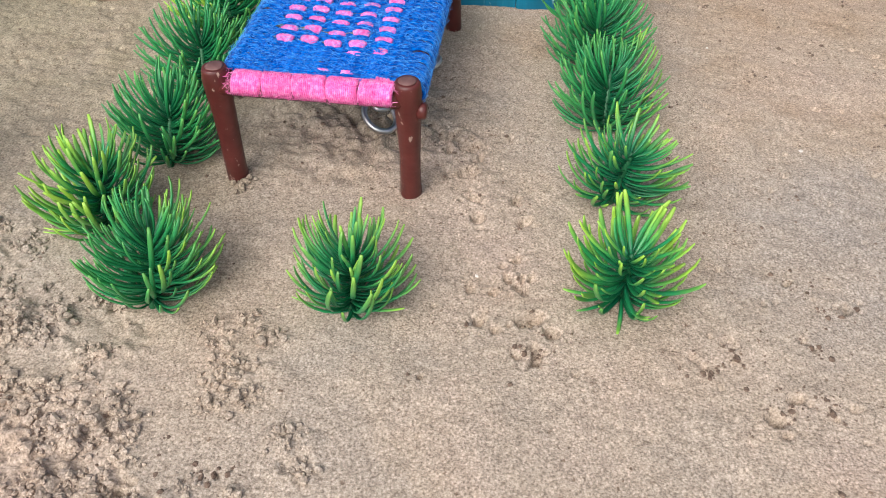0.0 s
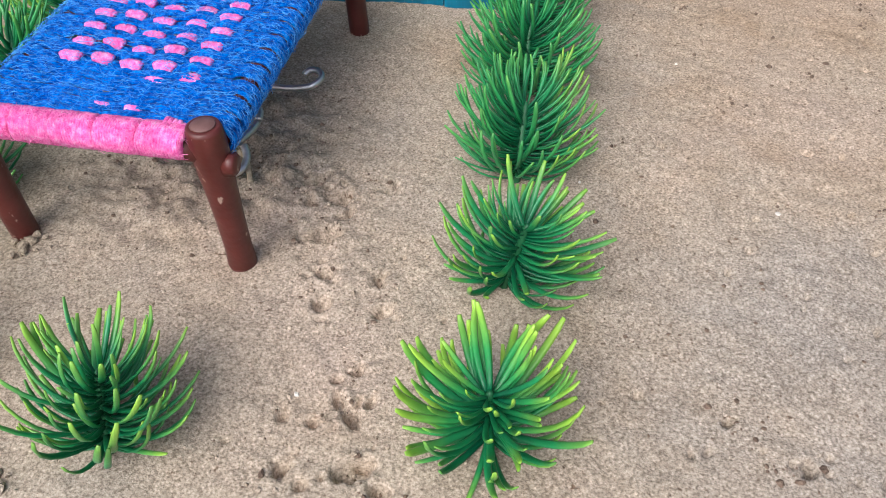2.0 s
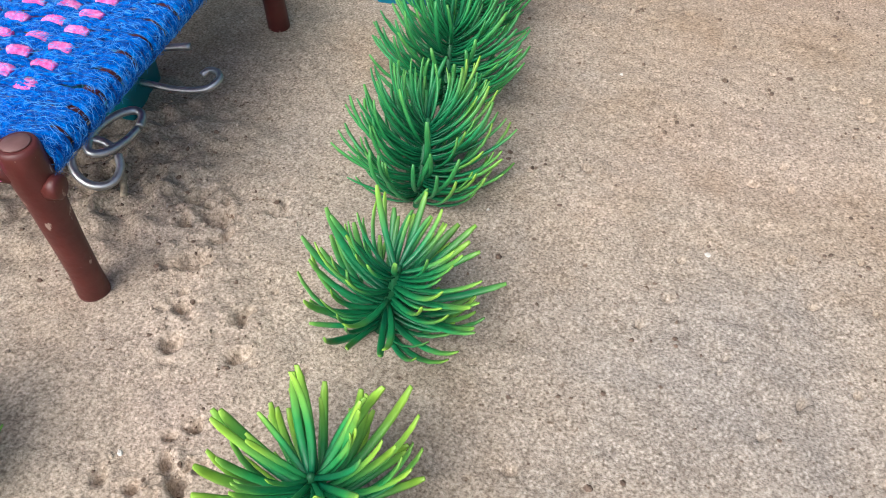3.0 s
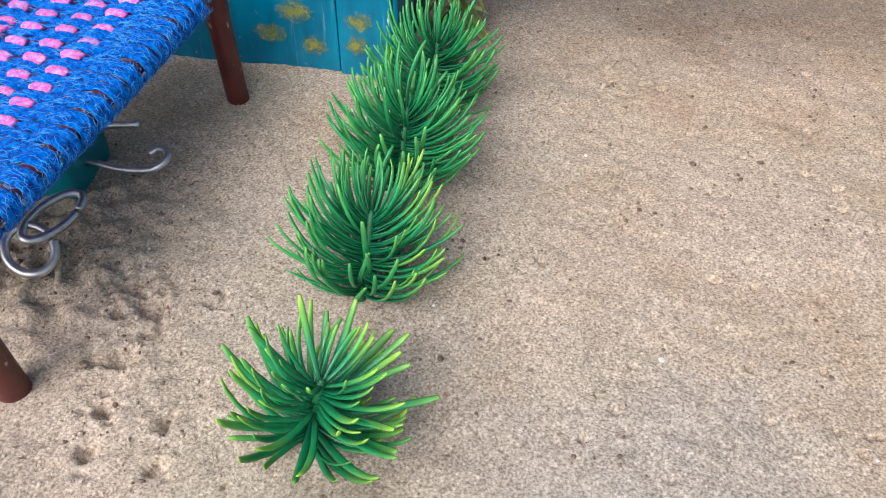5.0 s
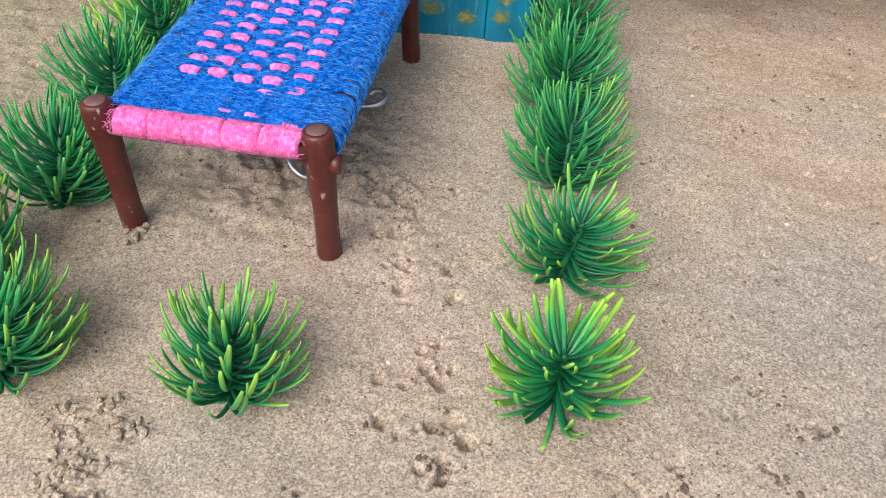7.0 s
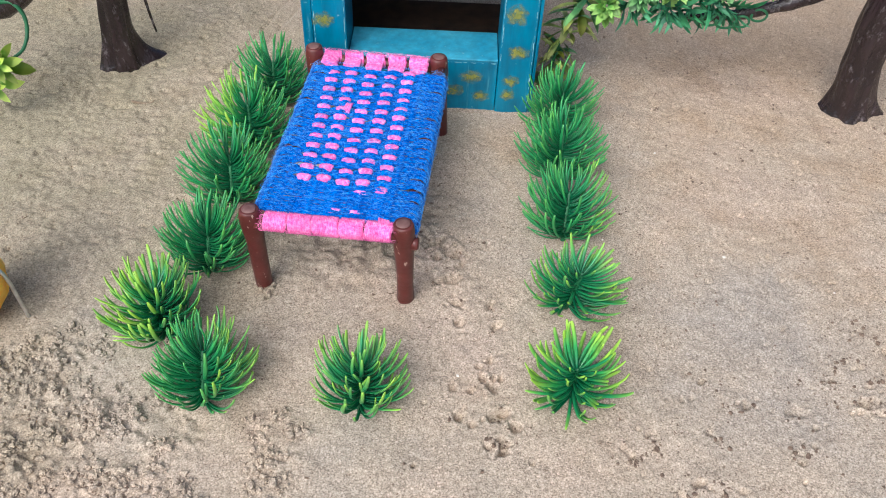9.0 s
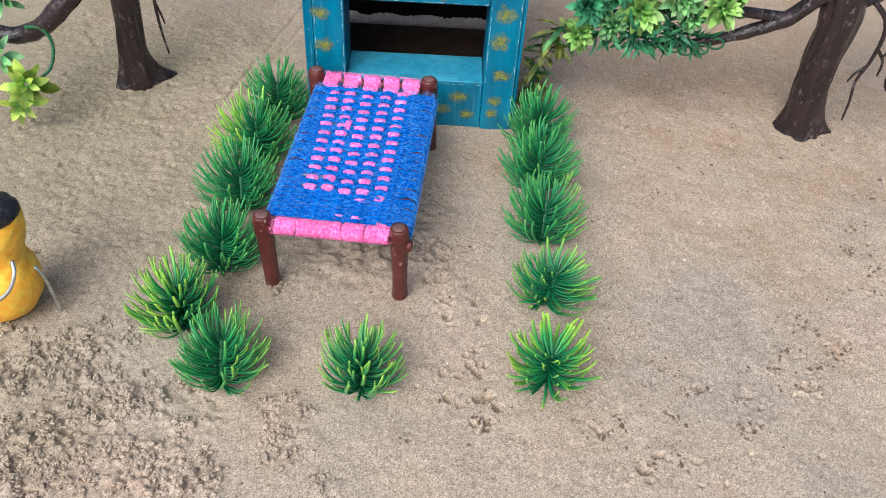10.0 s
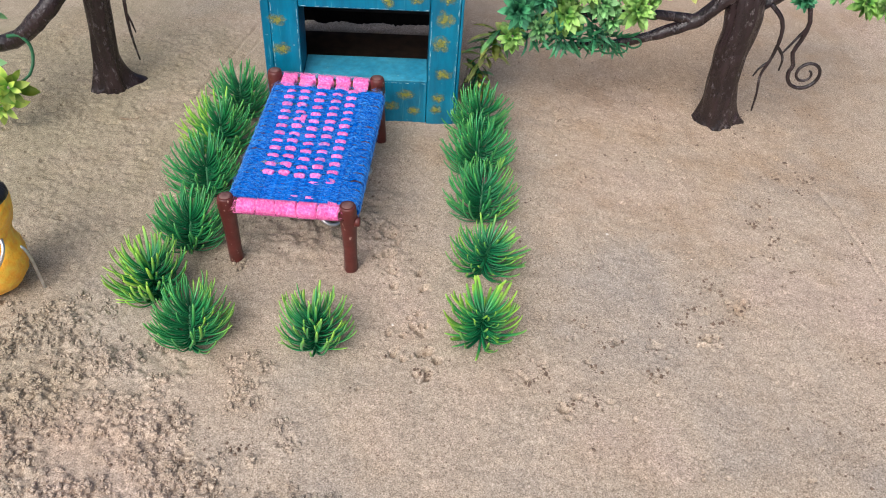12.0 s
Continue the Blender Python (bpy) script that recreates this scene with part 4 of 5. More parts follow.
for spec in (
    (0.0945, 0.257, (-0.02, -0.10, 1.0), 0.97, 92, "tipped", 1, LIME, 0.0, (0.0, 0.75, 0.8), 2, (262, 215, 185)),
    (0.0970, 0.334, (0.22, 0.08, 1.0), 0.97, 100, "tipped", 2, DARK, 0.6, (1, 0.3, 0.4), 9, (205, 190), True),
    (0.1000, 0.404, (0.06, 0.56, 1.0), 1.06, 130, "green", 3, DARK, 1.1, (1, -0.3, 0.0), 0, (195,)),
    (0.1010, 0.478, (0.05, 0.50, 1.0), 1.10, 130, "green", 4, DARK, 0.3, None),
    (0.1030, 0.545, (0.12, 0.30, 1.0), 1.08, 112, "green", 5, DARK, 2.0, None),
    (-0.042, 0.238, (0.0, 0.44, 1.0), 0.94, 112, "tipped", 6, DARK, 0.2, (-1, 0.1, 0.5), 2, (170, 190, 345)),
    (-0.143, 0.239, (0.03, 0.52, 1.0), 1.02, 134, "green", 7, DARK, 0.9, (0.9, 0.5, 0.2), 0, ()),
    (-0.181, 0.291, (-0.12, 0.28, 1.0), 1.02, 128, "tipped", 8, LIME, 1.4, (-0.8, -0.1, 0.45), 0, (190, 205, 215)),
    (-0.166, 0.353, (0.04, 0.52, 1.0), 1.06, 128, "green", 9, DARK, 0.5, None),
    (-0.164, 0.430, (-0.05, 0.50, 1.0), 1.10, 128, "green", 10, DARK, 0.1, None),
    (-0.160, 0.500, (-0.08, 0.28, 1.0), 1.14, 124, "green", 11, LIME, 1.9, (-0.9, 0.0, 0.5)),
    (-0.154, 0.568, (0.0, 0.28, 1.0), 1.10, 110, "green", 12, DARK, 2.4, None),
):
    grass_tuft(*spec)


# ---- little blue house ----
def toy_house():
    FY, DEPTH, TOP = 0.5728, 0.047, 0.205
    house = thing("toy_house", pose(-0.022, FY, 0, 0, 0, 0), "small blue painted wooden house with mustard paint dabs", "toy house")
    X0, X1, O0, O1, SILL, LINT = -0.101, 0.1045, -0.0630, 0.0705, 0.0535, 0.1335
    def board(name, lo, hi, mt, label="", bevel=0.0012):
        bm = bmesh.new()
        block(bm, lo, hi, bevel)
        return part(name, bm, mt, house, label, smooth=False)
    post_l = board("post", (X0 + 0.009, 0, -0.004), (O0, DEPTH, TOP), blue_paint)
    board("edge_strip", (X0, 0.0012, -0.004), (X0 + 0.0086, DEPTH, TOP), blue_paint, "narrow blue strip beside the post")
    post_r = board("post", (O1, 0, -0.004), (X1 - 0.0034, DEPTH, TOP), blue_paint)
    board("edge_strip", (X1 - 0.0031, 0.0010, -0.004), (X1, DEPTH, TOP), blue_paint, "narrow blue strip beside the post")
    low = board("front_board", (O0 + 0.0004, 0.0006, -0.004), (O1 - 0.0004, DEPTH - 0.001, SILL - 0.0022), blue_paint)
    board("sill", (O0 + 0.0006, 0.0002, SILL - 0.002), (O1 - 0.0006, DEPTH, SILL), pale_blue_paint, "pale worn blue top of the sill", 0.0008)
    lintel = board("lintel", (O0 + 0.0004, 0.0004, LINT), (O1 - 0.0004, DEPTH, TOP), blue_paint)
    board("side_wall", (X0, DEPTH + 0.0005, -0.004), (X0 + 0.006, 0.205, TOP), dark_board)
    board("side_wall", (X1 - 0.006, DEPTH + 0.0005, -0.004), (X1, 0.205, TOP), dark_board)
    board("roof", (X0 - 0.004, -0.006, TOP + 0.0005), (X1 + 0.004, 0.204, TOP + 0.009), blue_paint)
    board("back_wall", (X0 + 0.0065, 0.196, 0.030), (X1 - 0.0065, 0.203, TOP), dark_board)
    # dark brown sheet added to stand for the shade on the ground inside
    board("shade_sheet", (X0 + 0.007, DEPTH + 0.001, -0.003), (X1 - 0.007, 0.192, 0.004), floor_shade, "dark brown sheet added for the shade on the house floor")
    # black cloth hung at the back, with a torn lower hem
    rnd = random.Random(4)
    bm = bmesh.new()
    n, grid = 70, []
    for i in range(n + 1):
        x = X0 + 0.008 + (X1 - X0 - 0.016) * i / n
        hem = 0.0080 + 0.0020 * noise.noise(Vector((x * 60, 1, 2))) + 0.0022 * noise.noise(Vector((x * 300, 5, 2)))
        col = []
        for k in range(7):
            z = hem + (0.16 - hem) * k / 6
            col.append(bm.verts.new((x, 0.209 + 0.003 * math.sin(x * 130 + z * 20), z)))
        grid.append(col)
    for a, b in zip(grid, grid[1:]):
        for k in range(6):
            bm.faces.new((a[k], b[k], b[k + 1], a[k + 1]))
    bmesh.ops.solidify(bm, geom=bm.faces[:], thickness=0.0012)
    part("curtain", bm, black_cloth, house, "black cloth with a torn hem")
    # paint rubbed pale along the edges
    def worn_edge(on, a, b, side, seed):
        rnd = random.Random(seed)
        bm = bmesh.new()
        a, b, side = Vector(a), Vector(b), Vector(side)
        n = int((b - a).length / 0.0016)
        prev = None
        for i in range(n + 1):
            p = a + (b - a) * i / n
            w = 0.00095 * max(0.0, noise.noise(Vector((i * 0.23, seed, 0))) + 0.22 + 0.25 * rnd.uniform(-1, 1))
            cur = (bm.verts.new(p), bm.verts.new(p + side * (w + 0.0001)))
            if prev and w > 0.00012:
                bm.faces.new((prev[0], cur[0], cur[1], prev[1]))
            prev = cur
        bmesh.ops.delete(bm, geom=[v for v in bm.verts if not v.link_faces], context="VERTS")
        part("worn_edge", bm, pale_chip, on, "paint rubbed pale along the edge", smooth=False)
    worn_edge(lintel, (O0 + 0.002, 0.0001, LINT + 0.0011), (O1 - 0.002, 0.0001, LINT + 0.0011), (0, 0, 1), 1)
    worn_edge(post_l, (O0 - 0.0013, -0.0004, SILL), (O0 - 0.0013, -0.0004, LINT), (-1, 0, 0), 2)
    worn_edge(post_r, (O1 + 0.0013, -0.0004, SILL), (O1 + 0.0013, -0.0004, LINT), (1, 0, 0), 3)
    worn_edge(low, (O0 + 0.002, 0.0003, SILL - 0.0036), (O1 - 0.002, 0.0003, SILL - 0.0036), (0, 0, -1), 4)
    worn_edge(post_r, (X1 - 0.0048, -0.0004, 0.004), (X1 - 0.0048, -0.0004, 0.16), (-1, 0, 0), 5)
    worn_edge(post_l, (X0 + 0.0104, -0.0004, 0.004), (X0 + 0.0104, -0.0004, 0.16), (1, 0, 0), 6)
    # sponged mustard dabs
    for k, (x, z, w, h, on) in enumerate((
        (-0.107, 0.119, 9, 7, post_l), (-0.105, 0.086, 10, 7, post_l), (0.006, 0.145, 6, 9, lintel), (0.033, 0.147, 9, 6, lintel),
        (0.064, 0.126, 9, 10, post_r), (0.061, 0.098, 9, 10, post_r), (0.065, 0.062, 9, 7, post_r), (0.066, 0.150, 9, 8, post_r),
        (0.025, 0.036, 10, 7, low), (0.034, 0.016, 8, 6, low), (0.061, 0.033, 7, 6, post_r), (0.010, 0.021, 9, 6, low), (0.059, 0.018, 7, 6, post_r), (-0.050, 0.030, 9, 7, low))):
        bm = bmesh.new()
        uv = bm.loops.layers.uv.new("UVMap")
        rnd = random.Random(70 + k)
        mid_v = bm.verts.new((x + 0.022, -0.0005, z))
        rim = []
        for i in range(18):
            a = 2 * math.pi * i / 18
            q = rnd.uniform(0.80, 1.12)
            rim.append(bm.verts.new((x + 0.022 + math.cos(a) * w * 0.00115 * q, -0.0005, z + math.sin(a) * h * 0.00110 * q)))
        for i in range(18):
            f = bm.faces.new((mid_v, rim[i], rim[(i + 1) % 18]))
            for lp in f.loops:
                lp[uv].uv = (0.0 if lp.vert is mid_v else 1.0, 0.5)
        part("paint_dab", bm, mustard, on, "smudged mustard yellow paint dab", smooth=False)


toy_house()


# ---- plastic trees ----
def leaf_mesh(length, width):
    """A pointed oval leaf with a folded rib, along +x."""
    bm = bmesh.new()
    uv = bm.loops.layers.uv.new("UVMap")
    rows = []
    n = 5
    for i in range(n + 1):
        s = i / n
        w = width * math.sin(math.pi * (0.06 + 0.90 * s) ** 1.15) * 0.5 if i < n else 0.0
        z = 0.12 * length * math.sin(s * 2.2) - 0.10 * length * s * s
        x = length * s
        rows.append([bm.verts.new((x, -w, z + w * 0.45)), bm.verts.new((x, 0, z)), bm.verts.new((x, w, z + w * 0.45))] if i < n else [bm.verts.new((x, 0, z))])
    for i in range(n):
        a, b = rows[i], rows[i + 1]
        quads = [(a[0], a[1], b[1], b[0]), (a[1], a[2], b[2], b[1])] if len(b) == 3 else [(a[0], a[1], b[0]), (a[1], a[2], b[0])]
        for q in quads:
            f = bm.faces.new(q)
            for lp in f.loops:
                lp[uv].uv = (0.5 + lp.vert.co.y / width, lp.vert.co.x / length)
    bmesh.ops.solidify(bm, geom=bm.faces[:], thickness=0.0005)
    me = bpy.data.meshes.new("leaf")
    bm.to_mesh(me)
    bm.free()
    return me


LEAVES = {}
for key, mt in (("green", leaf_green), ("lime", leaf_lime), ("olive", leaf_olive), ("teal", leaf_teal), ("yellow", leaf_yellow)):
    LEAVES[key] = [shaded(leaf_mesh(0.0160 if i < 2 else 0.022, w), mt) for i, w in enumerate((0.0054, 0.0068, 0.0038))]


def rosette(parent, at, facing, size, count, tone, seed, strip=False):
    """Leaves whorled round one point of a branch."""
    rnd = random.Random(seed)
    rot = Vector((0, 0, 1)).rotation_difference(Vector(facing).normalized()).to_matrix().to_4x4()
    for i in range(count):
        s = i / count
        az = i * 2.39996 + rnd.uniform(-0.25, 0.25)
        tilt = -72 * s + 12 + rnd.uniform(-14, 10)
        scale = size * (1.05 - 0.45 * s) * rnd.uniform(0.85, 1.12)
        m = Matrix.Translation(at) @ rot @ Matrix.Translation((0, 0, 0.005 * s * size)) @ Matrix.Rotation(az, 4, "Z") @ Matrix.Rotation(radians(tilt), 4, "Y") @ Matrix.Translation((0.002, 0, 0)) @ Matrix.Diagonal((scale, scale, scale, 1))
        piece("leaf", LEAVES[tone][2 if strip else rnd.randrange(2)], parent, m)


def tendril(parent, pts, radius, material, name="tendril", label="curling green plastic tendril"):
    bm = bmesh.new()
    tube(bm, pts, radius, 7)
    return part(name, bm, material, parent, label)


def foot(bm, line, radii, lobes, seed):
    """A trunk that flares into root lobes at the ground."""
    sides = 44
    rings = []
    for p, r in zip(line, radii):
        ring = []
        for k in range(sides):
            a = 2 * math.pi * k / sides
            flare = math.exp(-max(p.z, 0.0) / 0.019)
            q = 1 + 0.08 * math.sin(3 * a + seed + p.z * 22) + 0.07 * math.sin(7 * a + seed * 2 + p.z * 16) + 0.030 * math.sin(13 * a + seed * 3 - p.z * 25) + 0.10 * noise.noise(Vector((math.cos(a) * 2, math.sin(a) * 2, p.z * 40 + seed)))
            for la, ls in lobes:
                q += ls * flare * math.exp(-(((a - la + math.pi) % (2 * math.pi) - math.pi) / 0.45) ** 2)
            ring.append(bm.verts.new((p.x + math.cos(a) * r * q, p.y + math.sin(a) * r * q, p.z)))
        rings.append(ring)
    for a, b in zip(rings, rings[1:]):
        for k in range(sides):
            bm.faces.new((a[k], a[(k + 1) % sides], b[(k + 1) % sides], b[k]))
    bm.faces.new(rings[-1])
    bm.faces.new(rings[0][::-1])


def tree_by_house():
    tree = thing("plastic_tree", pose(0.385, 0.598, 0), "dark brown plastic tree with leafy branches and curling twigs", "artificial tree")
    bm = bmesh.new()
    line = smooth_line([(0.002, 0, -0.006), (-0.001, 0, 0.012), (-0.006, 0, 0.045), (-0.008, 0, 0.085), (-0.006, 0, 0.125), (-0.010, 0.004, 0.170), (-0.016, 0.008, 0.205)], 9)
    foot(bm, line, [0.0150 + 0.0066 * math.exp(-max(p.z, 0) / 0.022) + 0.003 * min(1, max(0, (p.z - 0.05) / 0.08)) - 0.03 * max(0, p.z - 0.15) for p in line], [(0.0, 0.45), (3.14, 0.45)], 1.0)
    part("trunk", bm, bark, tree)
    def branch(pts, r0, r1, name="branch"):
        b = bmesh.new()
        ln = smooth_line(pts, 6)
        tube(b, ln, taper(len(ln), r0, r1), 10, rough=0.25)
        return part(name, b, bark, tree)
    branch([(-0.008, -0.002, 0.165), (-0.030, 0.000, 0.149), (-0.052, 0.003, 0.124), (-0.077, 0.003, 0.111), (-0.112, 0.003, 0.098), (-0.150, 0.006, 0.088), (-0.190, 0.006, 0.086)], 0.0100, 0.0030)
    branch([(-0.052, 0.004, 0.122), (-0.085, 0.004, 0.126), (-0.120, -0.004, 0.132), (-0.165, -0.004, 0.128), (-0.225, -0.002, 0.122)], 0.0060, 0.0025)
    branch([(-0.006, 0.0, 0.135), (0.020, 0.006, 0.148), (0.050, 0.010, 0.160), (0.100, 0.0, 0.165), (0.140, -0.004, 0.158)], 0.0085, 0.0030)
    branch([(-0.012, 0.004, 0.190), (-0.060, 0.0, 0.195), (-0.130, -0.002, 0.172), (-0.200, -0.002, 0.150)], 0.0080, 0.0025)
    branch([(0.014, -0.012, 0.151), (0.028, -0.016, 0.137), (0.033, -0.017, 0.117), (0.031, -0.017, 0.092), (0.026, -0.017, 0.072), (0.029, -0.017, 0.048), (0.030, -0.017, 0.026)], 0.0026, 0.0010, "twig")
    branch([(0.032, -0.017, 0.108), (0.043, -0.017, 0.094), (0.044, -0.017, 0.078)], 0.0018, 0.0009, "twig")
    branch([(0.030, -0.017, 0.088), (0.022, -0.017, 0.080), (0.018, -0.017, 0.070)], 0.0016, 0.0008, "twig")
    curl = [(0.040, -0.010, 0.166), (0.048, -0.016, 0.160), (0.058, -0.017, 0.136), (0.056, -0.017, 0.115), (0.052, -0.017, 0.100)]
    cx, cz = 0.0755, 0.075
    for i in range(34):
        a = radians(150 + i * 19)
        r = 0.0205 * (1 - i / 34 * 0.80)
        curl.append((cx + math.cos(a) * r, -0.017, cz + math.sin(a) * r))
    b = bmesh.new()
    ln = smooth_line(curl, 2)
    tube(b, ln, taper(len(ln), 0.0025, 0.0012), 8, rough=0.15)
    part("curled_twig", b, bark, tree, "dark twig wound into a spiral")
    branch([(0.058, -0.017, 0.130), (0.048, -0.017, 0.112), (0.040, -0.017, 0.098)], 0.0017, 0.0010, "twig")
    rnd = random.Random(8)
    spots = [
        (0.137, 0.136, "teal", 1.45), (0.188, 0.131, "lime", 1.60), (0.259, 0.142, "lime", 1.50), (0.134, 0.107, "lime", 1.10), (0.222, 0.144, "green", 1.40),
        (0.160, 0.152, "teal", 1.30), (0.205, 0.160, "lime", 1.40), (0.240, 0.165, "green", 1.40), (0.276, 0.160, "lime", 1.20),
        (0.163, 0.116, "green", 1.10), (0.238, 0.126, "green", 1.10), (0.185, 0.172, "green", 1.40),
        (0.428, 0.160, "teal", 0.95), (0.455, 0.172, "green", 1.10), (0.493, 0.158, "lime", 1.20), (0.520, 0.150, "lime", 1.10), (0.308, 0.168, "olive", 1.10)]
    for i, (x, z, tone, size) in enumerate(spots):
        rosette(tree, (x - 0.385, rnd.uniform(-0.020, -0.008), z), (rnd.uniform(-0.35, 0.35), -1.0, rnd.uniform(0.5, 0.9)), size * 0.86, 44, tone, 200 + i)
        if z > 0.12:
            rosette(tree, (x - 0.385 + rnd.uniform(-0.014, 0.014), rnd.uniform(0.004, 0.022), z + rnd.uniform(0.0, 0.014)), (rnd.uniform(-0.7, 0.7), -0.8, rnd.uniform(0.2, 0.9)), size * 0.85, 18, "green", 240 + i)
    # unseen crown leaves, added overhead to shade the ground at the back
    for i in range(7):
        rosette(tree, (rnd.uniform(-0.14, 0.16), rnd.uniform(-0.07, 0.09), rnd.uniform(0.200, 0.250)), (rnd.uniform(-0.6, 0.6), rnd.uniform(-0.6, 0.6), 1.0), rnd.uniform(1.7, 2.3), 12, rnd.choice(("green", "lime")), 500 + i)
    for i in range(18):
        x, z = -0.232 + 0.0054 * i + rnd.uniform(-0.004, 0.004), rnd.uniform(0.102, 0.118)
        rosette(tree, (x, rnd.uniform(-0.02, 0.0), z), (rnd.uniform(-0.6, 0.6), -0.8, rnd.uniform(-0.5, 0.3)), 1.20, 8, "teal", 300 + i, strip=True)
    for i in range(5):
        x = -0.172 + 0.013 * i
        z = 0.102 + rnd.uniform(-0.004, 0.006)
        r = rnd.uniform(0.009, 0.015)
        pts = [(x + r * math.cos(radians(a)) * (1 - a / 900), -0.026 + 0.00002 * a, z + r * 0.7 * math.sin(radians(a)) * (1 - a / 900)) for a in range(160, 520, 20)]
        tendril(tree, pts, 0.0011, stem_green)
    return tree


tree_by_house()


def tree_behind():
    tree = thing("plastic_tree", pose(-0.311, 0.627, 0), "dark brown plastic tree with drooping leafy branches", "artificial tree")
    bm = bmesh.new()
    line = smooth_line([(0.000, 0, -0.006), (-0.001, 0, 0.012), (0.002, 0, 0.045), (0.005, 0, 0.085), (0.008, 0, 0.125), (0.011, 0.004, 0.170), (0.009, 0.008, 0.205)], 9)
    foot(bm, line, [0.0128 + 0.0045 * math.exp(-max(p.z, 0) / 0.020) - 0.03 * max(0, p.z - 0.15) for p in line], [(0.55, 1.45), (3.9, 0.25)], 3.0)
    part("trunk", bm, bark, tree)
    def branch(pts, r0, r1, mt=bark, name="branch", label=""):
        b = bmesh.new()
        ln = smooth_line(pts, 6)
        tube(b, ln, taper(len(ln), r0, r1), 10, rough=0.25)
        return part(name, b, mt, tree, label)
    branch([(0.008, 0.0, 0.155), (-0.008, -0.035, 0.138), (-0.030, -0.052, 0.114), (-0.060, -0.052, 0.087), (-0.085, -0.052, 0.078), (-0.120, -0.052, 0.083)], 0.0100, 0.0080)
    branch([(0.012, 0.0, 0.160), (0.035, -0.004, 0.150), (0.036, -0.002, 0.119), (0.034, 0.0, 0.086), (0.035, 0.0, 0.060), (0.038, 0.0, 0.034)], 0.0030, 0.0009, name="twig")
    branch([(0.034, 0.0, 0.092), (0.038, 0.0, 0.078), (0.040, 0.0, 0.068)], 0.0015, 0.0007, name="twig")
    branch([(0.020, 0.0, 0.158), (0.030, 0.0, 0.130), (0.029, 0.0, 0.112)], 0.0022, 0.0009, name="twig")
    branch([(-0.070, -0.058, 0.090), (-0.056, -0.060, 0.092), (-0.048, -0.062, 0.082), (-0.047, -0.068, 0.068), (-0.050, -0.080, 0.058), (-0.062, -0.090, 0.052)], 0.0020, 0.0013, stem_green, "stalk", "green plastic stalk hanging down")
    rnd = random.Random(12)
    rosette(tree, (-0.067, -0.092, 0.051), (0.3, -1.0, 0.6), 1.50, 18, "yellow", 401)
    rosette(tree, (-0.078, -0.090, 0.030), (0.1, -1.0, 0.2), 1.35, 14, "yellow", 402)
    rosette(tree, (-0.092, -0.075, 0.070), (-0.2, -1.0, 0.6), 1.2, 12, "green", 403)
    rosette(tree, (-0.080, -0.060, 0.118), (0.2, -0.8, 0.8), 1.2, 12, "green", 404)
    rosette(tree, (-0.105, -0.060, 0.128), (-0.2, -0.8, 0.8), 1.2, 12, "lime", 405)
    rosette(tree, (-0.035, -0.058, 0.150), (0.2, -0.8, 0.8), 1.0, 12, "green", 406)
    # crown out of view, added so that it shades the far left sand
    for i in range(7):
        rosette(tree, (rnd.uniform(-0.16, 0.12), rnd.uniform(-0.08, 0.10), rnd.uniform(0.200, 0.250)), (rnd.uniform(-0.6, 0.6), rnd.uniform(-0.6, 0.6), 1.0), rnd.uniform(1.7, 2.3), 12, rnd.choice(("green", "lime")), 600 + i)
    return tree


tree_behind()


def leafy_sprig():
    sprig = thing("leafy_sprig", pose(0.106, 0.628, 0), "leafy olive green plastic sprig leaning beside the house", "artificial plant")
    line = smooth_line([(-0.004, 0, -0.004), (-0.002, 0, 0.020), (0.004, 0, 0.050), (0.014, -0.002, 0.076), (0.022, -0.004, 0.092)], 5)
    bm = bmesh.new()
    tube(bm, line, taper(len(line), 0.0016, 0.0009), 7)
    part("stem", bm, stem_green, sprig)
    rnd = random.Random(21)
    for i in range(70):
        p = line[2 + int(i * (len(line) - 3) / 70)]
        m = Matrix.Translation(p) @ Matrix.Rotation(i * 2.4 + rnd.uniform(-0.3, 0.3), 4, "Z") @ Matrix.Rotation(radians(rnd.uniform(-30, 65)), 4, "Y") @ Matrix.Diagonal((rnd.uniform(1.2, 1.7),) * 3 + (1,))
        piece("leaf", LEAVES[rnd.choice(("olive", "olive", "olive", "green"))][rnd.choice((0, 2, 2))], sprig, m)


leafy_sprig()


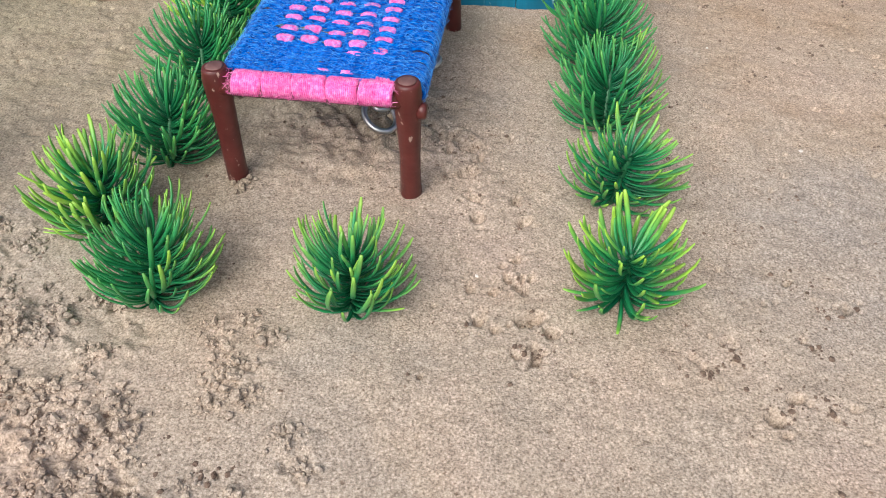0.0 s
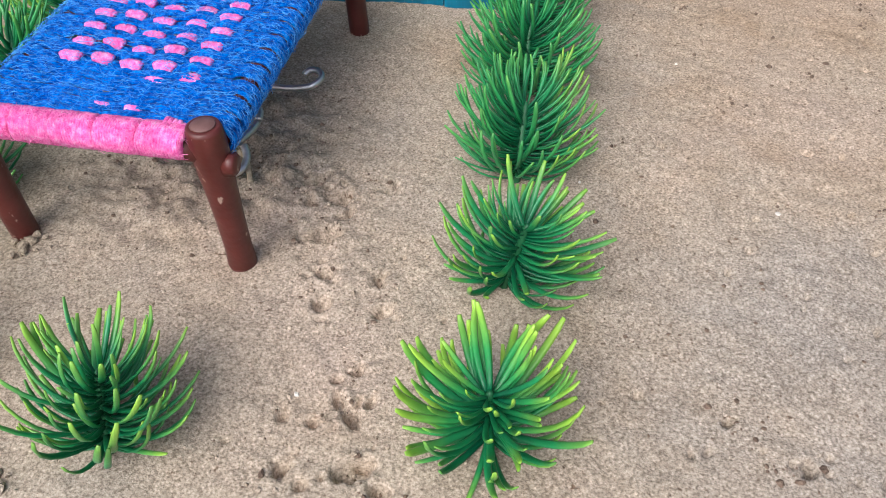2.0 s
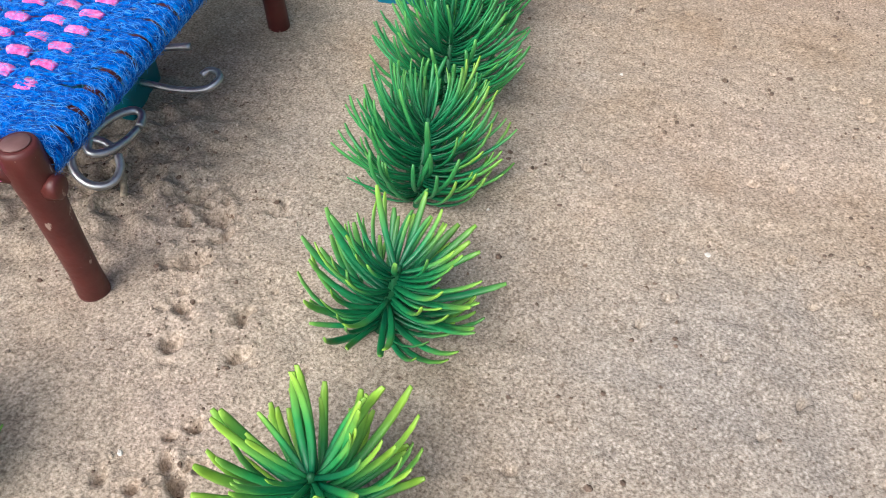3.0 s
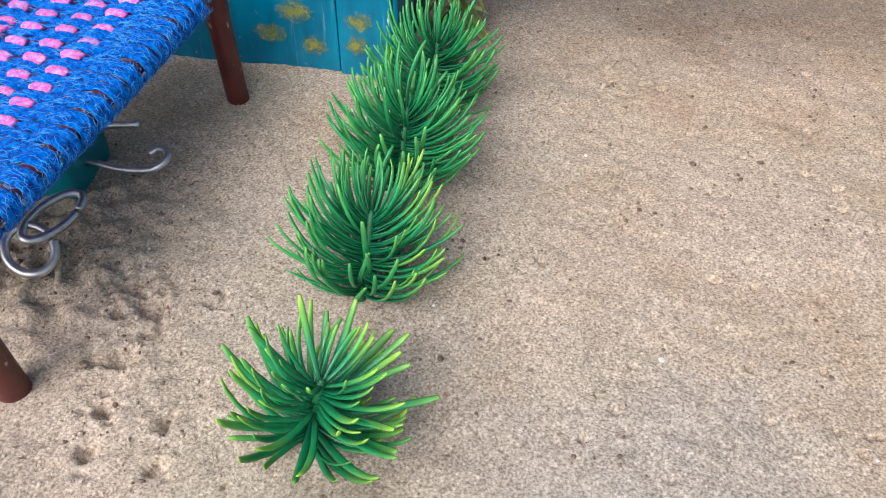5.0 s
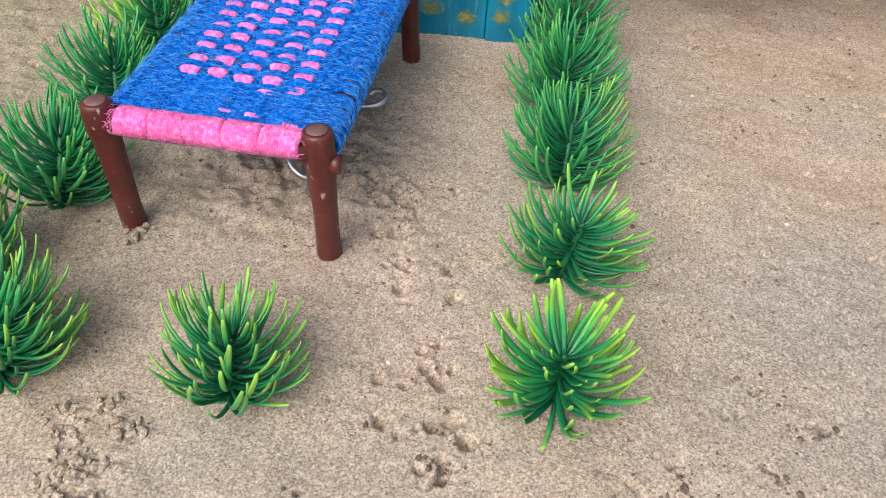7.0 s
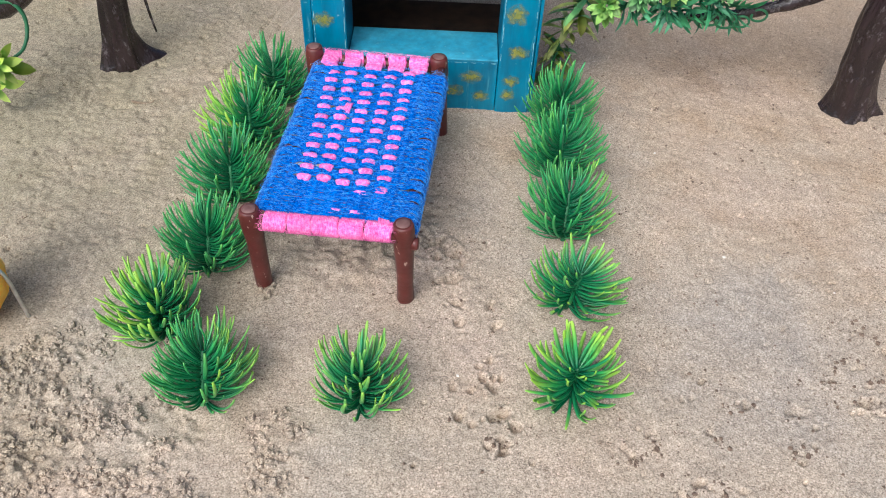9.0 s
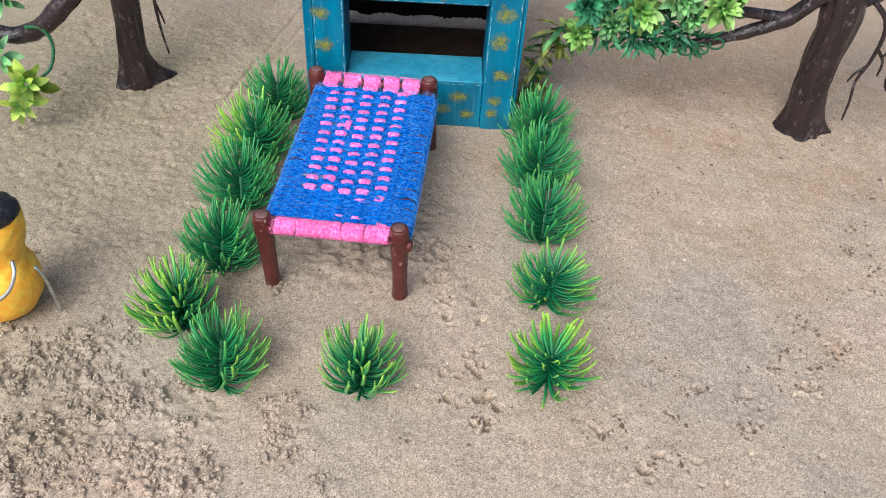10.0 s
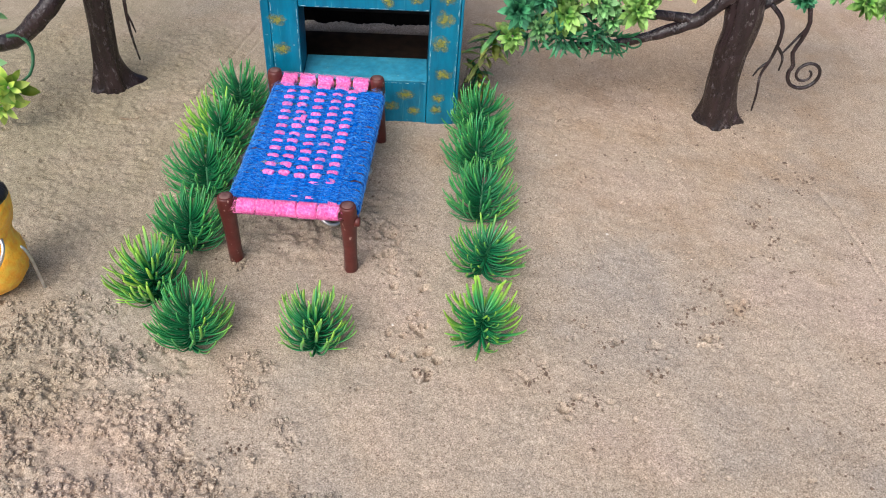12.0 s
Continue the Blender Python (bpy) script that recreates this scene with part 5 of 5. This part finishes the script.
# ---- peanut figure ----
def peanut_figure():
    bm = bmesh.new()
    prof = [(0.004, -0.001), (0.014, 0.001), (0.0225, 0.008), (0.0275, 0.019), (0.0285, 0.031), (0.0265, 0.043), (0.0222, 0.053), (0.0192, 0.061), (0.0194, 0.069), (0.0212, 0.078), (0.0222, 0.087), (0.0218, 0.096), (0.0198, 0.1030)]
    rows = []
    for (r0, z0), (r1, z1) in zip(prof, prof[1:]):
        for k in range(3):
            rows.append((r0 + (r1 - r0) * k / 3, z0 + (z1 - z0) * k / 3))
    rows.append(prof[-1])
    lean = [Vector((0.16 * z, 0.02 * z, 0)) for _, z in rows]
    rings = lathe(bm, rows, 30, lean, 0.0)
    for ring, (r, z) in zip(rings, rows):
        for k, v in enumerate(ring):
            a = 2 * math.pi * k / 30
            v.co += (v.co - Vector((0.16 * z, 0.02 * z, z))).normalized() * (0.0010 * math.sin(9 * a) * math.sin(z * 420 + 1.3 * math.sin(3 * a)) + 0.0007 * noise.noise(v.co * 300))
    cap = [(0.0205, 0.1015), (0.0209, 0.1040), (0.0190, 0.1080), (0.0152, 0.1108), (0.0095, 0.1130), (0.0030, 0.1142)]
    lathe(bm, cap, 26, [Vector((0.16 * z, 0.02 * z, 0)) for _, z in cap], 0.10, 1)
    arm = smooth_line([(0.030, -0.016, 0.072), (0.033, -0.024, 0.066), (0.026, -0.030, 0.052), (0.010, -0.034, 0.042), (-0.006, -0.036, 0.042), (-0.012, -0.032, 0.050), (-0.004, -0.028, 0.055)], 5)
    tube(bm, arm, 0.0016, 8, 2)
    leg = smooth_line([(0.022, 0.004, 0.044), (0.032, 0.003, 0.046), (0.037, 0.002, 0.036), (0.040, 0.0, 0.016), (0.041, 0.0, -0.002)], 5)
    tube(bm, leg, 0.0014, 8, 2)
    me = bpy.data.meshes.new("peanut_figure")
    bm.to_mesh(me)
    bm.free()
    ob = new("peanut_figure", shaded(me, [peanut_yellow, cap_black, wire_metal]))
    ob.matrix_basis = pose(-0.3200, 0.305, 0) @ Matrix.Diagonal((0.95, 0.95, 0.95, 1))
    tagged(ob, "yellow peanut figure with black cap and wire arms", "figurine")


peanut_figure()


def bark_flake(x, y, spin, size):
    bm = bmesh.new()
    pts = [(size * math.cos(radians(a)), size * 0.45 * math.sin(radians(a)), 0.0012 + 0.001 * math.sin(radians(a * 2))) for a in range(190, 360, 15)]
    tube(bm, pts, taper(len(pts), 0.0012, 0.0006), 6, flat=0.6, rough=0.4)
    me = bpy.data.meshes.new("bark_flake")
    bm.to_mesh(me)
    bm.free()
    ob = new("bark_flake", shaded(me, dry_leaf))
    ob.matrix_basis = pose(x, y, float(ground_height(x, y)[0]), 0, 0, spin)
    tagged(ob, "curled dry sliver lying on the sand", "debris")


bark_flake(-0.275, 0.563, 10, 0.010)
bark_flake(-0.33, 0.655, 25, 0.012)
